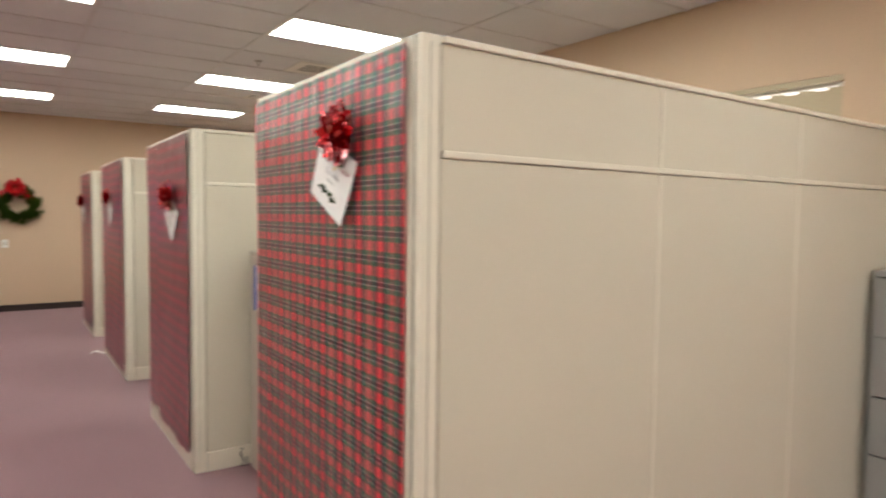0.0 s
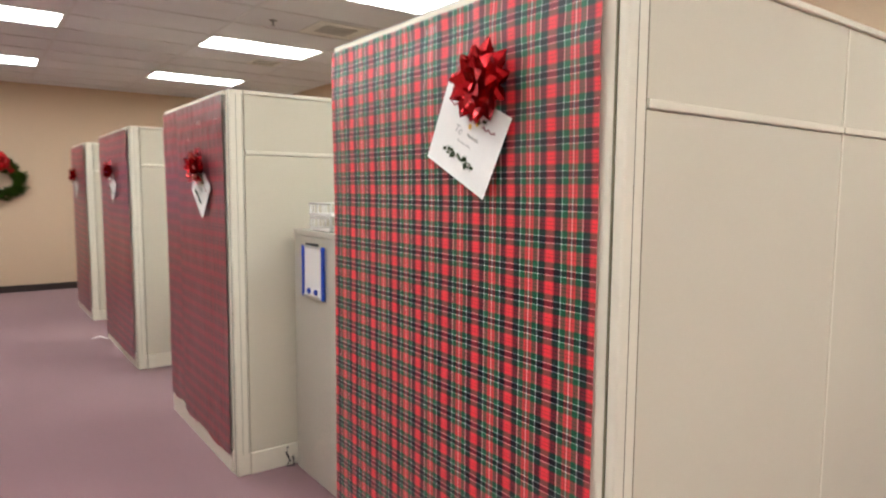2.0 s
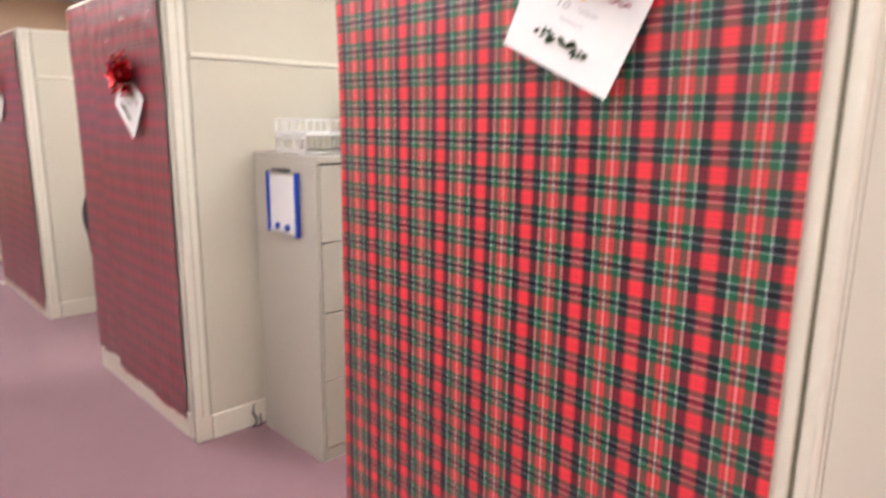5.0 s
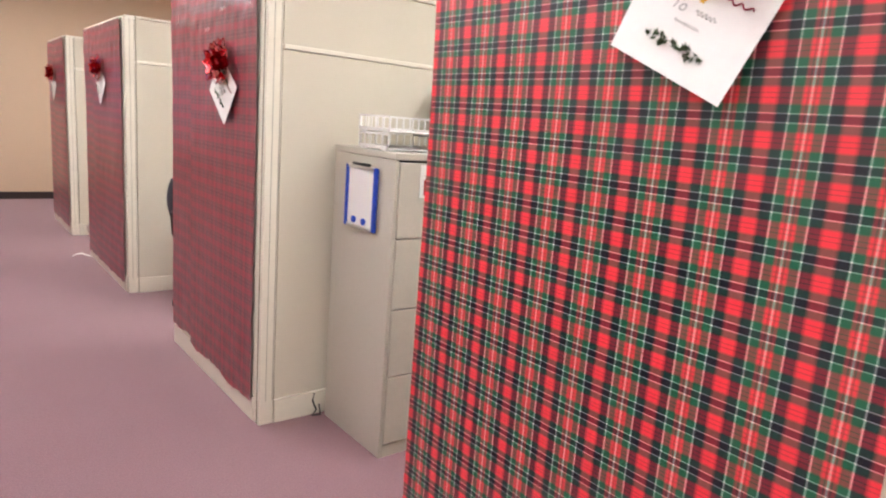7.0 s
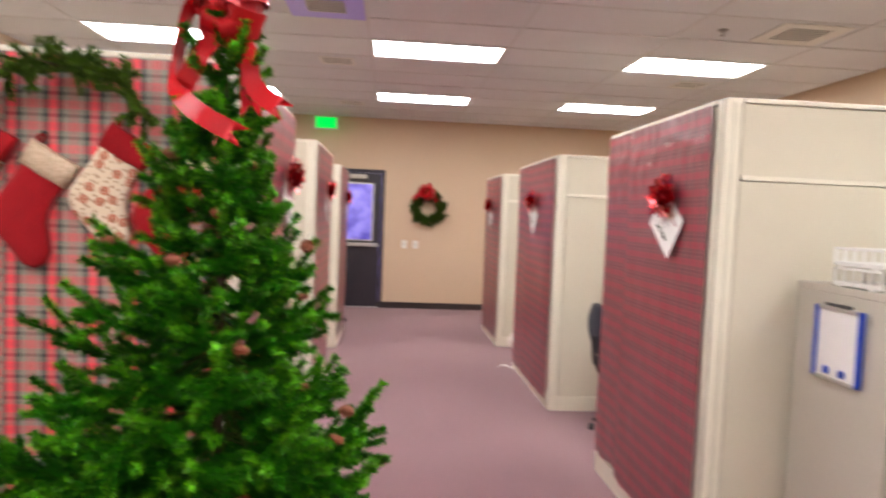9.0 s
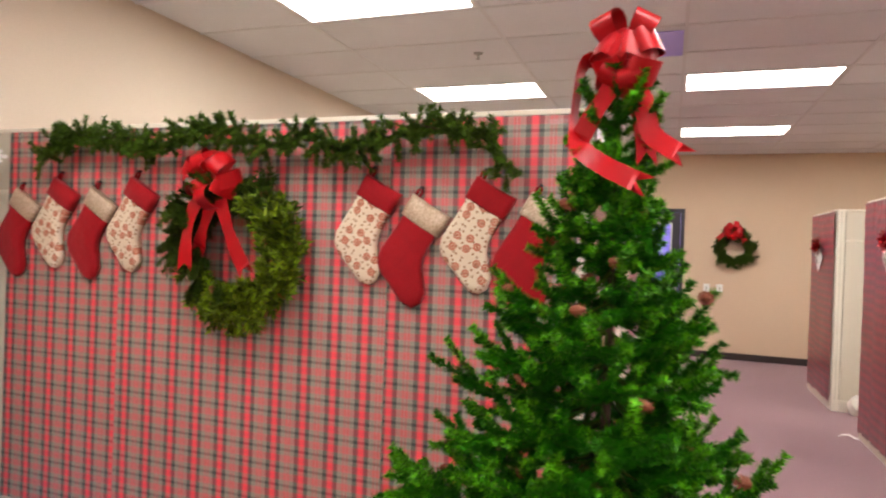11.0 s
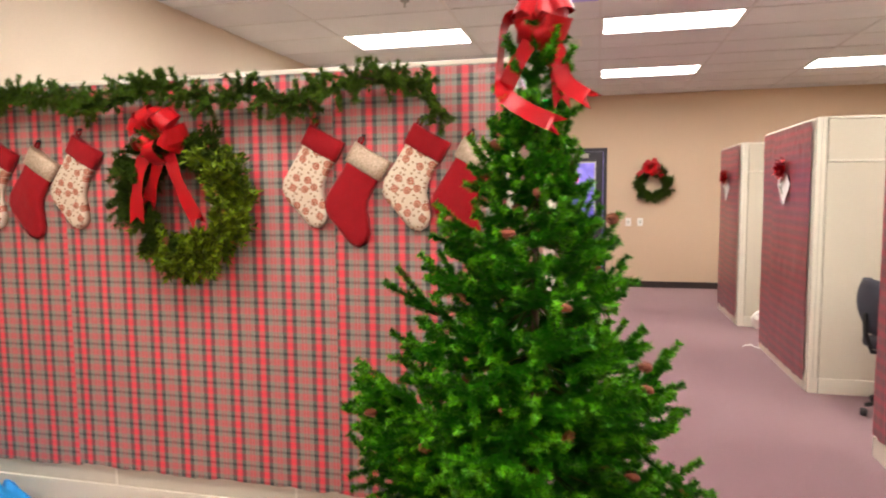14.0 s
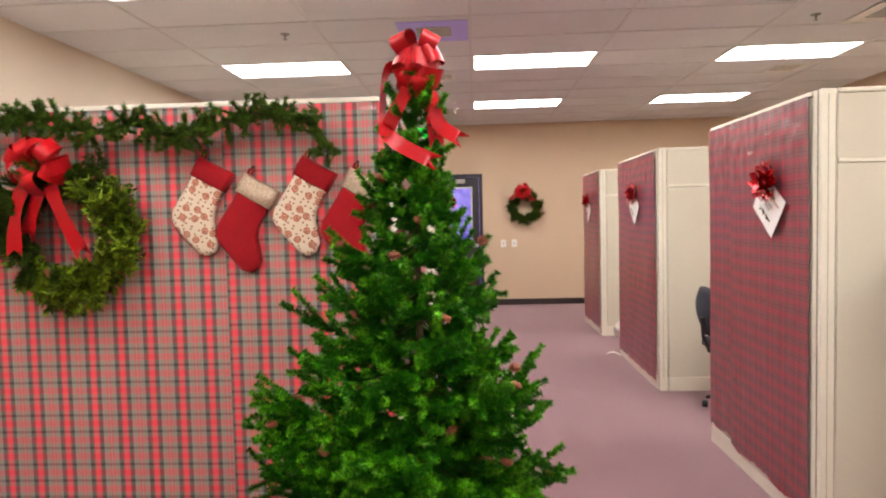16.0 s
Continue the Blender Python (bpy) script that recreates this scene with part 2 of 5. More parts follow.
M_SATIN = surface("red_satin_ribbon", (0.41, 0.003, 0.007), 0.36, vary=0.12, grain=500, blotch=10, bump=0.08, spec=0.28)
M_FELT = surface("red_felt", (0.3, 0.0045, 0.009), 0.85, vary=0.16, grain=350, blotch=14, bump=1.0, bump_scale=26, sheen=0.08, spec=0.2)
M_PRINT = snow_print()
M_GLITTER = glitter_cuff()
# Two needle greens: the dark one holds crown shade, the bright one tip highlights.
M_NEEDLE = surface("shaded_tree_needles", (0.015, 0.12, 0.0004), 0.5, vary=0.4, grain=40, blotch=9, bump=0, jitter=0.3, spec=0.1)
M_NEEDLE_TIP = surface("highlit_tree_needles", (0.1, 0.37, 0.001), 0.42, vary=0.4, grain=40, blotch=9, bump=0, jitter=0.35, spec=0.3)
M_PINE = surface("green_pine_sprigs", (0.056, 0.115, 0.007), 0.6, vary=0.35, grain=40, blotch=6, bump=0, jitter=0.6, spec=0.15)
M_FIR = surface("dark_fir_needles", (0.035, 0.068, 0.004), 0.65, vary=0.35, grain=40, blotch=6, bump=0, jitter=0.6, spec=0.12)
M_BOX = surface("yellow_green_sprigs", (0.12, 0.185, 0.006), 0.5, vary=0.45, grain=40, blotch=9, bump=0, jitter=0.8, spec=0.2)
M_BARK = surface("brown_twig", (0.06, 0.035, 0.018), 0.85, vary=0.3, grain=80)
M_CONE = surface("brown_pine_cone", (0.27, 0.085, 0.04), 0.7, vary=0.3, grain=80)
M_CHAIR = surface("navy_chair_cloth", (0.028, 0.03, 0.042), 0.9, vary=0.15, grain=300, bump=0.3)
M_TEAL = surface("teal_tulle", (0.008, 0.3, 0.42), 0.45, vary=0.3, grain=120, blotch=9, bump=0.3, sheen=0.3)
M_TULLE = surface("turquoise_tulle", (0.05, 0.52, 0.56), 0.5, vary=0.25, grain=120, blotch=9, bump=0.3, sheen=0.5)
M_BLUETULLE = surface("bright_blue_tulle", (0.015, 0.34, 0.85), 0.5, vary=0.25, grain=120, blotch=9, bump=0.3, sheen=0.1)
M_SNOWFLAKE = surface("white_foam_board", (0.82, 0.78, 0.72), 0.6, vary=0.04)
M_SHEET = surface("white_plastic_sheet", (0.72, 0.68, 0.62), 0.3, vary=0.06, blotch=6)
M_BLIND = surface("beige_vinyl_blind", (0.5, 0.42, 0.28), 0.55, vary=0.06)
# White enamel with the window's violet reflection painted into its base colour.
M_VENT = surface("violet_lit_enamel", (0.5, 0.42, 0.95), 0.4, vary=0.05)


# ---- building helpers ----
def box(bm, x0, x1, y0, y1, z0, z1, bevel=0.0):
    r = bmesh.ops.create_cube(bm, size=1.0)
    for v in r["verts"]:
        v.co = Vector((x0 + (v.co.x + 0.5) * (x1 - x0), y0 + (v.co.y + 0.5) * (y1 - y0), z0 + (v.co.z + 0.5) * (z1 - z0)))
    if bevel:
        es = list({e for v in r["verts"] for e in v.link_edges})
        bmesh.ops.bevel(bm, geom=es, offset=bevel, segments=2, profile=0.5, affect="EDGES")
    return bm


def tube(bm, path, radius, sides=8):
    """A round rod along a line of points; radius is one number or one for each point."""
    pts = [Vector(p) for p in path]
    rad = radius if isinstance(radius, (list, tuple)) else [radius] * len(pts)
    rings = []
    for i, p in enumerate(pts):
        d = (pts[min(i + 1, len(pts) - 1)] - pts[max(i - 1, 0)]).normalized()
        a = d.cross(Vector((0, 0, 1)) if abs(d.z) < 0.9 else Vector((1, 0, 0))).normalized()
        b = d.cross(a)
        rings.append([bm.verts.new(p + (a * math.cos(k * math.tau / sides) + b * math.sin(k * math.tau / sides)) * rad[i]) for k in range(sides)])
    for r0, r1 in zip(rings, rings[1:]):
        for k in range(sides):
            bm.faces.new((r0[k], r0[(k + 1) % sides], r1[(k + 1) % sides], r1[k]))
    bm.faces.new(rings[0][::-1]), bm.faces.new(rings[-1])
    return bm


def lathe(bm, profile, sides=20, centre=(0, 0, 0)):
    c = Vector(centre)
    rings = [[bm.verts.new(c + Vector((r * math.cos(k * math.tau / sides), r * math.sin(k * math.tau / sides), z))) for k in range(sides)] for r, z in profile]
    for r0, r1 in zip(rings, rings[1:]):
        for k in range(sides):
            bm.faces.new((r0[k], r0[(k + 1) % sides], r1[(k + 1) % sides], r1[k]))
    bm.faces.new(rings[0][::-1]), bm.faces.new(rings[-1])
    return bm


def strip(bm, points, side, widths, thick=0.0):
    """A ribbon along points, spread along side (a vector or one for each point)."""
    pts = [Vector(p) for p in points]
    sides = side if isinstance(side, list) else [Vector(side)] * len(pts)
    ws = widths if isinstance(widths, (list, tuple)) else [widths] * len(pts)
    rows = [(bm.verts.new(p - s * w / 2), bm.verts.new(p + s * w / 2)) for p, s, w in zip(pts, sides, ws)]
    for a, b in zip(rows, rows[1:]):
        bm.faces.new((a[0], a[1], b[1], b[0]))
    return bm


def outline_solid(bm, pts, depth):
    """A closed outline in x and z, given depth along y towards the viewer (-y), with a rounded rim."""
    n = len(pts)
    cx, cz = sum(p[0] for p in pts) / n, sum(p[1] for p in pts) / n
    rings = []
    for s, y in ((1.0, 0.0), (1.0, -depth * 0.55), (0.93, -depth * 0.85), (0.8, -depth)):
        rings.append([bm.verts.new((cx + (x - cx) * s, y, cz + (z - cz) * s)) for x, z in pts])
    for r0, r1 in zip(rings, rings[1:]):
        for k in range(n):
            bm.faces.new((r0[k], r0[(k + 1) % n], r1[(k + 1) % n], r1[k]))
    bm.faces.new(rings[0]), bm.faces.new(rings[-1][::-1])
    return bm


def finish(bm, name, material, smooth=False):
    bmesh.ops.recalc_face_normals(bm, faces=bm.faces)
    me = bpy.data.meshes.new(name)
    bm.to_mesh(me)
    bm.free()
    if smooth:
        for p in me.polygons:
            p.use_smooth = True
    me.materials.append(material)
    return me


def part(name, bm, material, parent, label="", smooth=False, m=None):
    ob = new(name, finish(bm, name, material, smooth))
    ob.parent = parent
    if m is not None:
        ob.matrix_basis = m
    return tagged(ob, label) if label else ob


def thing(name, label, category, m=None, group=""):
    ob = new(name)
    ob.empty_display_size = 0.1
    if m is not None:
        ob.matrix_basis = m
    return tagged(ob, label, category, group)


def single(name, bm, material, label, category, m=None, group="", kind="", smooth=False):
    ob = new(name, finish(bm, name, material, smooth))
    if m is not None:
        ob.matrix_basis = m
    return tagged(ob, label, category, group, kind)


def structure(name, bm, material, label, category):
    return single(name, bm, material, label, category, kind="structure")


def B(*a, **k):
    return box(bmesh.new(), *a, **k)


def boxes(*rows, bevel=0.0):
    bm = bmesh.new()
    for r in rows:
        box(bm, *r, bevel=bevel)
    return bm


# ---- the shell of the room ----
T = 0.15
structure("floor", B(X_WEST - T, X_EAST + T, Y_SOUTH - T, Y_NORTH + T, -0.2, 0.0), M_CARPET, "mauve cut-pile office carpet, lightly worn", "carpet")
DX0, DX1, DZ = -0.04, 0.908, 2.215
structure("wall_north", boxes((X_WEST - T, DX0, Y_NORTH, Y_NORTH + T, 0, 3.3), (DX1, X_EAST + T, Y_NORTH, Y_NORTH + T, 0, 3.3), (DX0, DX1, Y_NORTH, Y_NORTH + T, DZ, 3.3)),
          M_WALL, "tan painted end wall with an exit door", "wall")
structure("wall_south", B(X_WEST - T, X_EAST + T, Y_SOUTH - T, Y_SOUTH, 0, 3.3), M_WALL, "plain tan painted wall", "wall")
structure("wall_west", B(X_WEST - T, X_WEST, Y_SOUTH, Y_NORTH, 0, 3.3), M_SIDE, "cream painted long side wall", "wall")
WY0, WY1, WZ0, WZ1 = 3.11, 4.75, 0.95, 2.41
structure("wall_east", boxes((X_EAST, X_EAST + T, Y_SOUTH, WY0, 0, 3.3), (X_EAST, X_EAST + T, WY1, Y_NORTH, 0, 3.3), (X_EAST, X_EAST + T, WY0, WY1, 0, WZ0), (X_EAST, X_EAST + T, WY0, WY1, WZ1, 3.3)),
          M_WALL, "tan painted side wall with a window", "wall")
structure("baseboard", boxes((DX1 + 0.002, X_EAST, Y_NORTH - 0.012, Y_NORTH, 0, 0.1), (X_WEST, DX0 - 0.002, Y_NORTH - 0.012, Y_NORTH, 0, 0.1), (X_WEST, X_WEST + 0.012, Y_SOUTH, Y_NORTH - 0.014, 0, 0.1),
                             (X_EAST - 0.012, X_EAST, Y_SOUTH, Y_NORTH - 0.014, 0, 0.1)), M_BASE, "dark brown vinyl baseboard", "baseboard")

# ceiling: lay-in tiles on a grid of 1.22 by 0.61 m, left open where the lamps hang
GX0, GY0, GW, GD = 0.765, 8.43, 1.22, 0.61
LAMPS = [(i, j) for i in (-2, 0, 2) for j in (-16, -12, -8, -4, 0, 4)]
bm = bmesh.new()
for i in range(-3, 5):
    for j in range(-19, 9):
        x0, x1 = max(X_WEST, GX0 + i * GW), min(X_EAST, GX0 + (i + 1) * GW)
        y0, y1 = max(Y_SOUTH, GY0 + j * GD), min(Y_NORTH, GY0 + (j + 1) * GD)
        if x1 - x0 < 0.02 or y1 - y0 < 0.02 or (i, j) in LAMPS:
            continue
        sag = nrng.uniform(-0.0015, 0.0015)
        box(bm, x0 + 0.009, x1 - 0.009, y0 + 0.009, y1 - 0.009, Z_CEIL + sag, Z_CEIL + 0.02)
ceiling = bm
gm = bmesh.new()
for i in range(-2, 5):
    x = GX0 + i * GW
    if X_WEST < x < X_EAST:
        box(gm, x - 0.012, x + 0.012, Y_SOUTH, Y_NORTH, Z_CEIL - 0.006, Z_CEIL + 0.004)
for j in range(-18, 9):
    y = GY0 + j * GD
    if Y_SOUTH < y < Y_NORTH:
        box(gm, X_WEST, X_EAST, y - 0.012, y + 0.012, Z_CEIL - 0.0055, Z_CEIL + 0.0035)
me_c = finish(ceiling, "ceiling", M_TILE)
me_g = finish(gm, "grid", M_GRID)
big = bmesh.new()
big.from_mesh(me_c)
nt = len(big.faces)
big.from_mesh(me_g)
box(big, X_WEST - T, X_EAST + T, Y_SOUTH - T, Y_NORTH + T, 3.3, 3.4)
big.faces.ensure_lookup_table()
for k, f in enumerate(big.faces):
    f.material_index = 0 if k < nt else 1
ceil_me = bpy.data.meshes.new("ceiling")
big.to_mesh(ceil_me)
big.free()
ceil_me.materials.append(M_TILE), ceil_me.materials.append(M_GRID)
tagged(new("ceiling", ceil_me), "white mineral-fibre lay-in ceiling with metal grid", "ceiling", kind="structure")


def troffer():
    t = thing("ceiling_light", "flush fluorescent ceiling light with white prismatic diffuser, lit", "ceiling light", group="ceiling lights")
    w, d = GW - 0.026, GD - 0.026
    part("housing", boxes((0.013, 0.013 + w, 0.013, 0.013 + d, 0.03, 0.1)), M_WHITE, t)
    part("frame", boxes((0.013, 0.037, 0.013, 0.013 + d, -0.004, 0.03), (w - 0.011, 0.013 + w, 0.013, 0.013 + d, -0.004, 0.03),
                        (0.037, w - 0.011, 0.013, 0.034, -0.004, 0.03), (0.037, w - 0.011, d - 0.008, 0.013 + d, -0.004, 0.03)), M_WHITE, t)
    part("diffuser", boxes((0.038, w - 0.012, 0.035, d - 0.009, 0.004, 0.012)), M_LAMP, t, "glowing white diffuser")
    return t


lamp = troffer()
for n_, (i, j) in enumerate(LAMPS):
    m = pose(GX0 + i * GW, GY0 + j * GD, Z_CEIL)
    if n_ == 0:
        lamp.matrix_basis = m
    else:
        copy_thing(lamp, m)


# ---- cubicle partitions ----
def divider(name, y, x_from, x_to, joints, label="beige fabric office partition with cream trim"):
    """A partition across the room at y: its face towards -y lies at y; posts, tiles, rails, cap and kick plate."""
    t = thing(name, label, "partition", group="cubicle partitions")
    th = 0.07
    xs = [x_from] + list(joints) + [x_to]
    for a, b in zip(xs, xs[1:]):
        part("lower_panel", B(a + 0.001, b - 0.001, y + 0.006, y + th - 0.006, 0.118, 1.716, bevel=0.003), M_FABRIC, t)
        part("upper_panel", B(a + 0.001, b - 0.001, y + 0.006, y + th - 0.006, 1.738, H_PANEL - 0.02, bevel=0.003), M_FABRIC, t)
        part("rail", B(a + 0.003, b - 0.003, y - 0.001, y + th + 0.001, 1.7175, 1.7385, bevel=0.004), M_TRIM, t)
    for x in joints:
        part("joint_strip", B(x - 0.006, x + 0.006, y + 0.003, y + th - 0.002, 0.12, H_PANEL - 0.022), M_TRIM, t)
    part("top_cap", B(x_from, x_to, y - 0.004, y + th + 0.004, H_PANEL - 0.02, H_PANEL, bevel=0.004), M_TRIM, t)
    part("kick_plate", B(x_from, x_to, y - 0.004, y + th + 0.004, 0.0, 0.118, bevel=0.003), M_TRIM, t)
    return t


def front(name, x, y0, y1, out, label):
    """The short partition along the aisle; out is -1 when it faces -x, +1 when it faces +x."""
    t = thing(name, label, "partition", group="cubicle partitions")
    th = 0.07
    xa, xb = (x, x + th) if out < 0 else (x - th, x)
    part("panel", B(xa + 0.006, xb - 0.006, y0 + 0.075, y1 - 0.012, 0.12, H_PANEL - 0.022, bevel=0.004), M_FABRIC, t)
    part("top_cap", B(xa - 0.004, xb + 0.004, y0 + 0.075, y1, H_PANEL - 0.02, H_PANEL, bevel=0.004), M_TRIM, t)
    part("kick_plate", B(xa - 0.004, xb + 0.004, y0 + 0.075, y1, 0.0, 0.118, bevel=0.003), M_TRIM, t)
    part("end_post", B(xa, xb, y1 - 0.011, y1, 0.12, H_PANEL - 0.022, bevel=0.002), M_TRIM, t)
    part("corner_post", B(xa, xb, y0, y0 + 0.028, 0.0, H_PANEL, bevel=0.006), M_TRIM, t)
    part("corner_cover", B(xa, xb, y0 + 0.033, y0 + 0.073, 0.0, H_PANEL - 0.001, bevel=0.004), M_TRIM, t)
    part("corner_seam", B(xa + 0.03, xa + 0.032, y0 - 0.0008, y0 + 0.003, 0.12, H_PANEL - 0.022), M_DARKGAP, t)
    part("corner_seam", B(xa + 0.062, xa + 0.0645, y0 - 0.0008, y0 + 0.003, 0.12, H_PANEL - 0.022), M_DARKGAP, t)
    part("corner_seam", B(xa - 0.0006, xb + 0.0006, y0 + 0.0285, y0 + 0.0325, 0.0, H_PANEL - 0.004), M_DARKGAP, t)
    return t


RIGHT = [(2.765, 4.05), (5.22, 6.54), (7.72, 9.18), (10.19, 11.36)]
LEFT = [(5.066, 6.38), (7.54, 8.75), (9.93, 11.15)]
for y0, y1 in RIGHT:
    divider("cubicle_partition", y0, X_R + 0.073, X_EAST - 0.002, (3.325, 4.295))
    front("cubicle_front", X_R, y0, y1, -1, "cream-trimmed partition facing the aisle, covered in tartan paper")
for k, (y0, y1) in enumerate(LEFT):
    divider("cubicle_partition", y0, X_WEST + 0.002, X_L - 0.073, (-1.5, -0.55))
    front("cubicle_front", X_L, y0, y1, 1, "cream-trimmed partition facing the aisle, covered in tartan paper")


# ---- tartan gift wrap ----
def paper(name, width, z0, z1, m, material, label, seams=(), ragged=0.012, wave=0.003, seed=1, phase=((0, 0),), tapes=True, crumple=0.0):
    """Sheets of gift wrap, side by side, with buckles and an uneven lower edge; each sheet is a part."""
    r = random.Random(seed)
    t = thing(name, label, "gift wrap", m, group="tartan gift wrap")
    edges = [0.0] + list(seams) + [width]
    for k, (a, b) in enumerate(zip(edges, edges[1:])):
        bm = bmesh.new()
        nx, nz = max(8, int((b - a) / 0.02)), 80
        low, tilt = r.uniform(-ragged, ragged), r.uniform(-0.02, 0.02)
        a2 = a - (0.012 if k else 0)
        grid = []
        for j in range(nz + 1):
            row = []
            for i in range(nx + 1):
                u, v = i / nx, j / nz
                x = a2 + (b - a2) * u
                lowz = z0 + low + tilt * (u - 0.5) + ragged * noise.noise((x * 6, seed, 0.3)) + ragged * 0.6 * noise.noise((x * 23, seed, 4.3))
                z = lowz + (z1 - lowz) * v
                y = -0.004 - 0.002 * (k % 2) - wave * (0.5 + 0.5 * noise.noise((x * 3.1 + seed, z * 1.3, 1.7))) - wave * 0.6 * (0.5 + 0.5 * noise.noise((x * 9 + seed, z * 7, 5.1)))
                high = max(0.0, min(1.0, (z - z1 + 0.5) / 0.35))
                y -= crumple * high * (0.5 + 0.5 * noise.noise((x * 16 + seed, z * 11, 3.1))) + crumple * 0.5 * high * (0.5 + 0.5 * noise.noise((x * 37, z * 29 + seed, 8.1)))
                row.append(bm.verts.new((x, y, z)))
            grid.append(row)
        for r0, r1 in zip(grid, grid[1:]):
            for i in range(nx):
                bm.faces.new((r0[i], r0[i + 1], r1[i + 1], r1[i]))
        ox, oz = phase[k % len(phase)]
        for v in bm.verts:
            v.co -= Vector((ox, 0, oz))
        part("sheet", bm, material, t, smooth=True, m=pose(ox, 0, oz))
    for k in range(max(4, int(width / 0.22))):
        x = width * (k + r.uniform(0.25, 0.75)) / max(4, int(width / 0.22))
        z = z1 - r.choice((0.03, 0.04, 0.12, 0.2)) if tapes else z1 - 0.03
        w, h = r.choice(((0.05, 0.019), (0.019, 0.055), (0.07, 0.02)))
        part("clear_tape", B(x - w / 2, x + w / 2, -0.0245, -0.0238, z - h / 2, z + h / 2), M_TAPE, t, "piece of clear sticky tape")
    return t


M_TAPE, tn_, tl_, tp_ = nodes_of("clear_tape")
tp_.inputs["Base Color"].default_value = (0.9, 0.88, 0.86, 1)
tp_.inputs["Alpha"].default_value, tp_.inputs["Roughness"].default_value = 0.1, 0.08


def face_west(x, y1):
    """Local x runs along -y and the sheet faces -x."""
    return pose(x, y1, 0, 0, 0, -90)


def face_east(x, y0):
    return pose(x, y0, 0, 0, 0, 90)


LOWS = [0.1, 0.115, 0.07, 0.09]
# Only the nearest front keeps the clear tartan; the rest take the dulled copy.
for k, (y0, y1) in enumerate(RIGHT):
    paper("gift_wrap", y1 - y0 - (0.06 if k == 0 else 0.08), LOWS[k], H_PANEL - 0.02, face_west(X_R, y1), M_TARTAN if k == 0 else M_TARTAN_HAZED, "glossy red and green tartan gift wrap taped to a partition" if k == 0 else "glossy tartan gift wrap taped to a partition, low-angle haze and shade in its colour", seams=() if k == 0 else (0.36,), seed=k + 1, ragged=0.012 if k == 0 else 0.022, crumple=0.009, wave=0.006 if k else 0.004, phase=((0.006, 0.044), (0.05, 0.02)))
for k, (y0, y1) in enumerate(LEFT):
    paper("gift_wrap", y1 - y0 - 0.082, 0.1, H_PANEL - 0.02, face_east(X_L, y0 + 0.078), M_TARTAN_HAZED, "glossy tartan gift wrap taped to a partition, low-angle haze and shade in its colour", seed=k + 7, crumple=0.006)
paper("gift_wrap", 2.82, 0.205, H_PANEL - 0.022, pose(-2.415, 5.062, 0), M_TARTAN_WALL, "red and green tartan gift wrap covering a long partition", seams=(0.74, 2.09), seed=12, wave=0.004, phase=((0.04, 0.01), (0.112, 0.03), (0.09, 0.055)), tapes=False)


# ---- needles, twigs, ribbons ----
class Needles:
    """Collects many single needles, each one slim triangle, for one mesh."""

    def __init__(self, seed):
        self.r = np.random.RandomState(seed)
        self.v = []

    def along(self, p0, p1, per_m, length, width=0.0022, lean=0.75, squash=1.0):
        p0, p1 = np.array(p0, float), np.array(p1, float)
        d = p1 - p0
        ln = np.linalg.norm(d)
        n = max(3, int(ln * per_m))
        axis = d / max(ln, 1e-6)
        t = self.r.rand(n, 1)
        rad = self.r.normal(size=(n, 3))
        rad -= (rad @ axis)[:, None] * axis
        rad /= np.linalg.norm(rad, axis=1)[:, None] + 1e-9
        dirs = axis * lean + rad
        dirs[:, 2] *= squash
        dirs /= np.linalg.norm(dirs, axis=1)[:, None]
        base = p0 + d * t
        tip = base + dirs * (length * (0.7 + 0.5 * self.r.rand(n, 1)))
        side = np.cross(dirs, self.r.normal(size=(n, 3)))
        side /= np.linalg.norm(side, axis=1)[:, None] + 1e-9
        self.v.append(np.stack([base - side * width, tip, base + side * width], 1).reshape(-1, 3))

    def mesh(self, name, material):
        v = np.concatenate(self.v)
        n = len(v) // 3
        me = bpy.data.meshes.new(name)
        me.vertices.add(len(v)), me.loops.add(len(v)), me.polygons.add(n)
        me.vertices.foreach_set("co", v.astype(np.float32).ravel())
        me.loops.foreach_set("vertex_index", np.arange(len(v), dtype=np.int32))
        me.polygons.foreach_set("loop_start", np.arange(0, len(v), 3, dtype=np.int32))
        me.update(calc_edges=True)
        me.validate()
        me.materials.append(material)
        return me


def mesh_part(name, me, parent, label="", kind=""):
    ob = new(name, me)
    ob.parent = parent
    return tagged(ob, label, kind=kind)


def pine_cone_mesh():
    bm = bmesh.new()
    lathe(bm, [(0.004, 0.0), (0.012, 0.008), (0.015, 0.02), (0.013, 0.036), (0.007, 0.05), (0.002, 0.056)], 10)
    for k in range(26):
        z, a = 0.006 + k * 0.0018, k * 2.4
        r = 0.016 * math.sin(math.pi * min(0.95, (z + 0.008) / 0.066))
        c, s = math.cos(a), math.sin(a)
        p = Vector((c * r, s * r, z))
        q = Vector((c * (r + 0.007), s * (r + 0.007), z + 0.004))
        w = Vector((-s, c, 0)) * 0.006
        vs = [bm.verts.new(p - w), bm.verts.new(p + w), bm.verts.new(q + w * 0.6), bm.verts.new(q - w * 0.6)]
        bm.faces.new(vs)
    return finish(bm, "pine_cone", M_CONE)


CONE = pine_cone_mesh()


def put_cone(parent, at, turn, size=1.0):
    ob = new("pine_cone", CONE)
    ob.parent = parent
    ob.matrix_basis = pose(*at, *turn) @ Matrix.Scale(size, 4)
    return ob


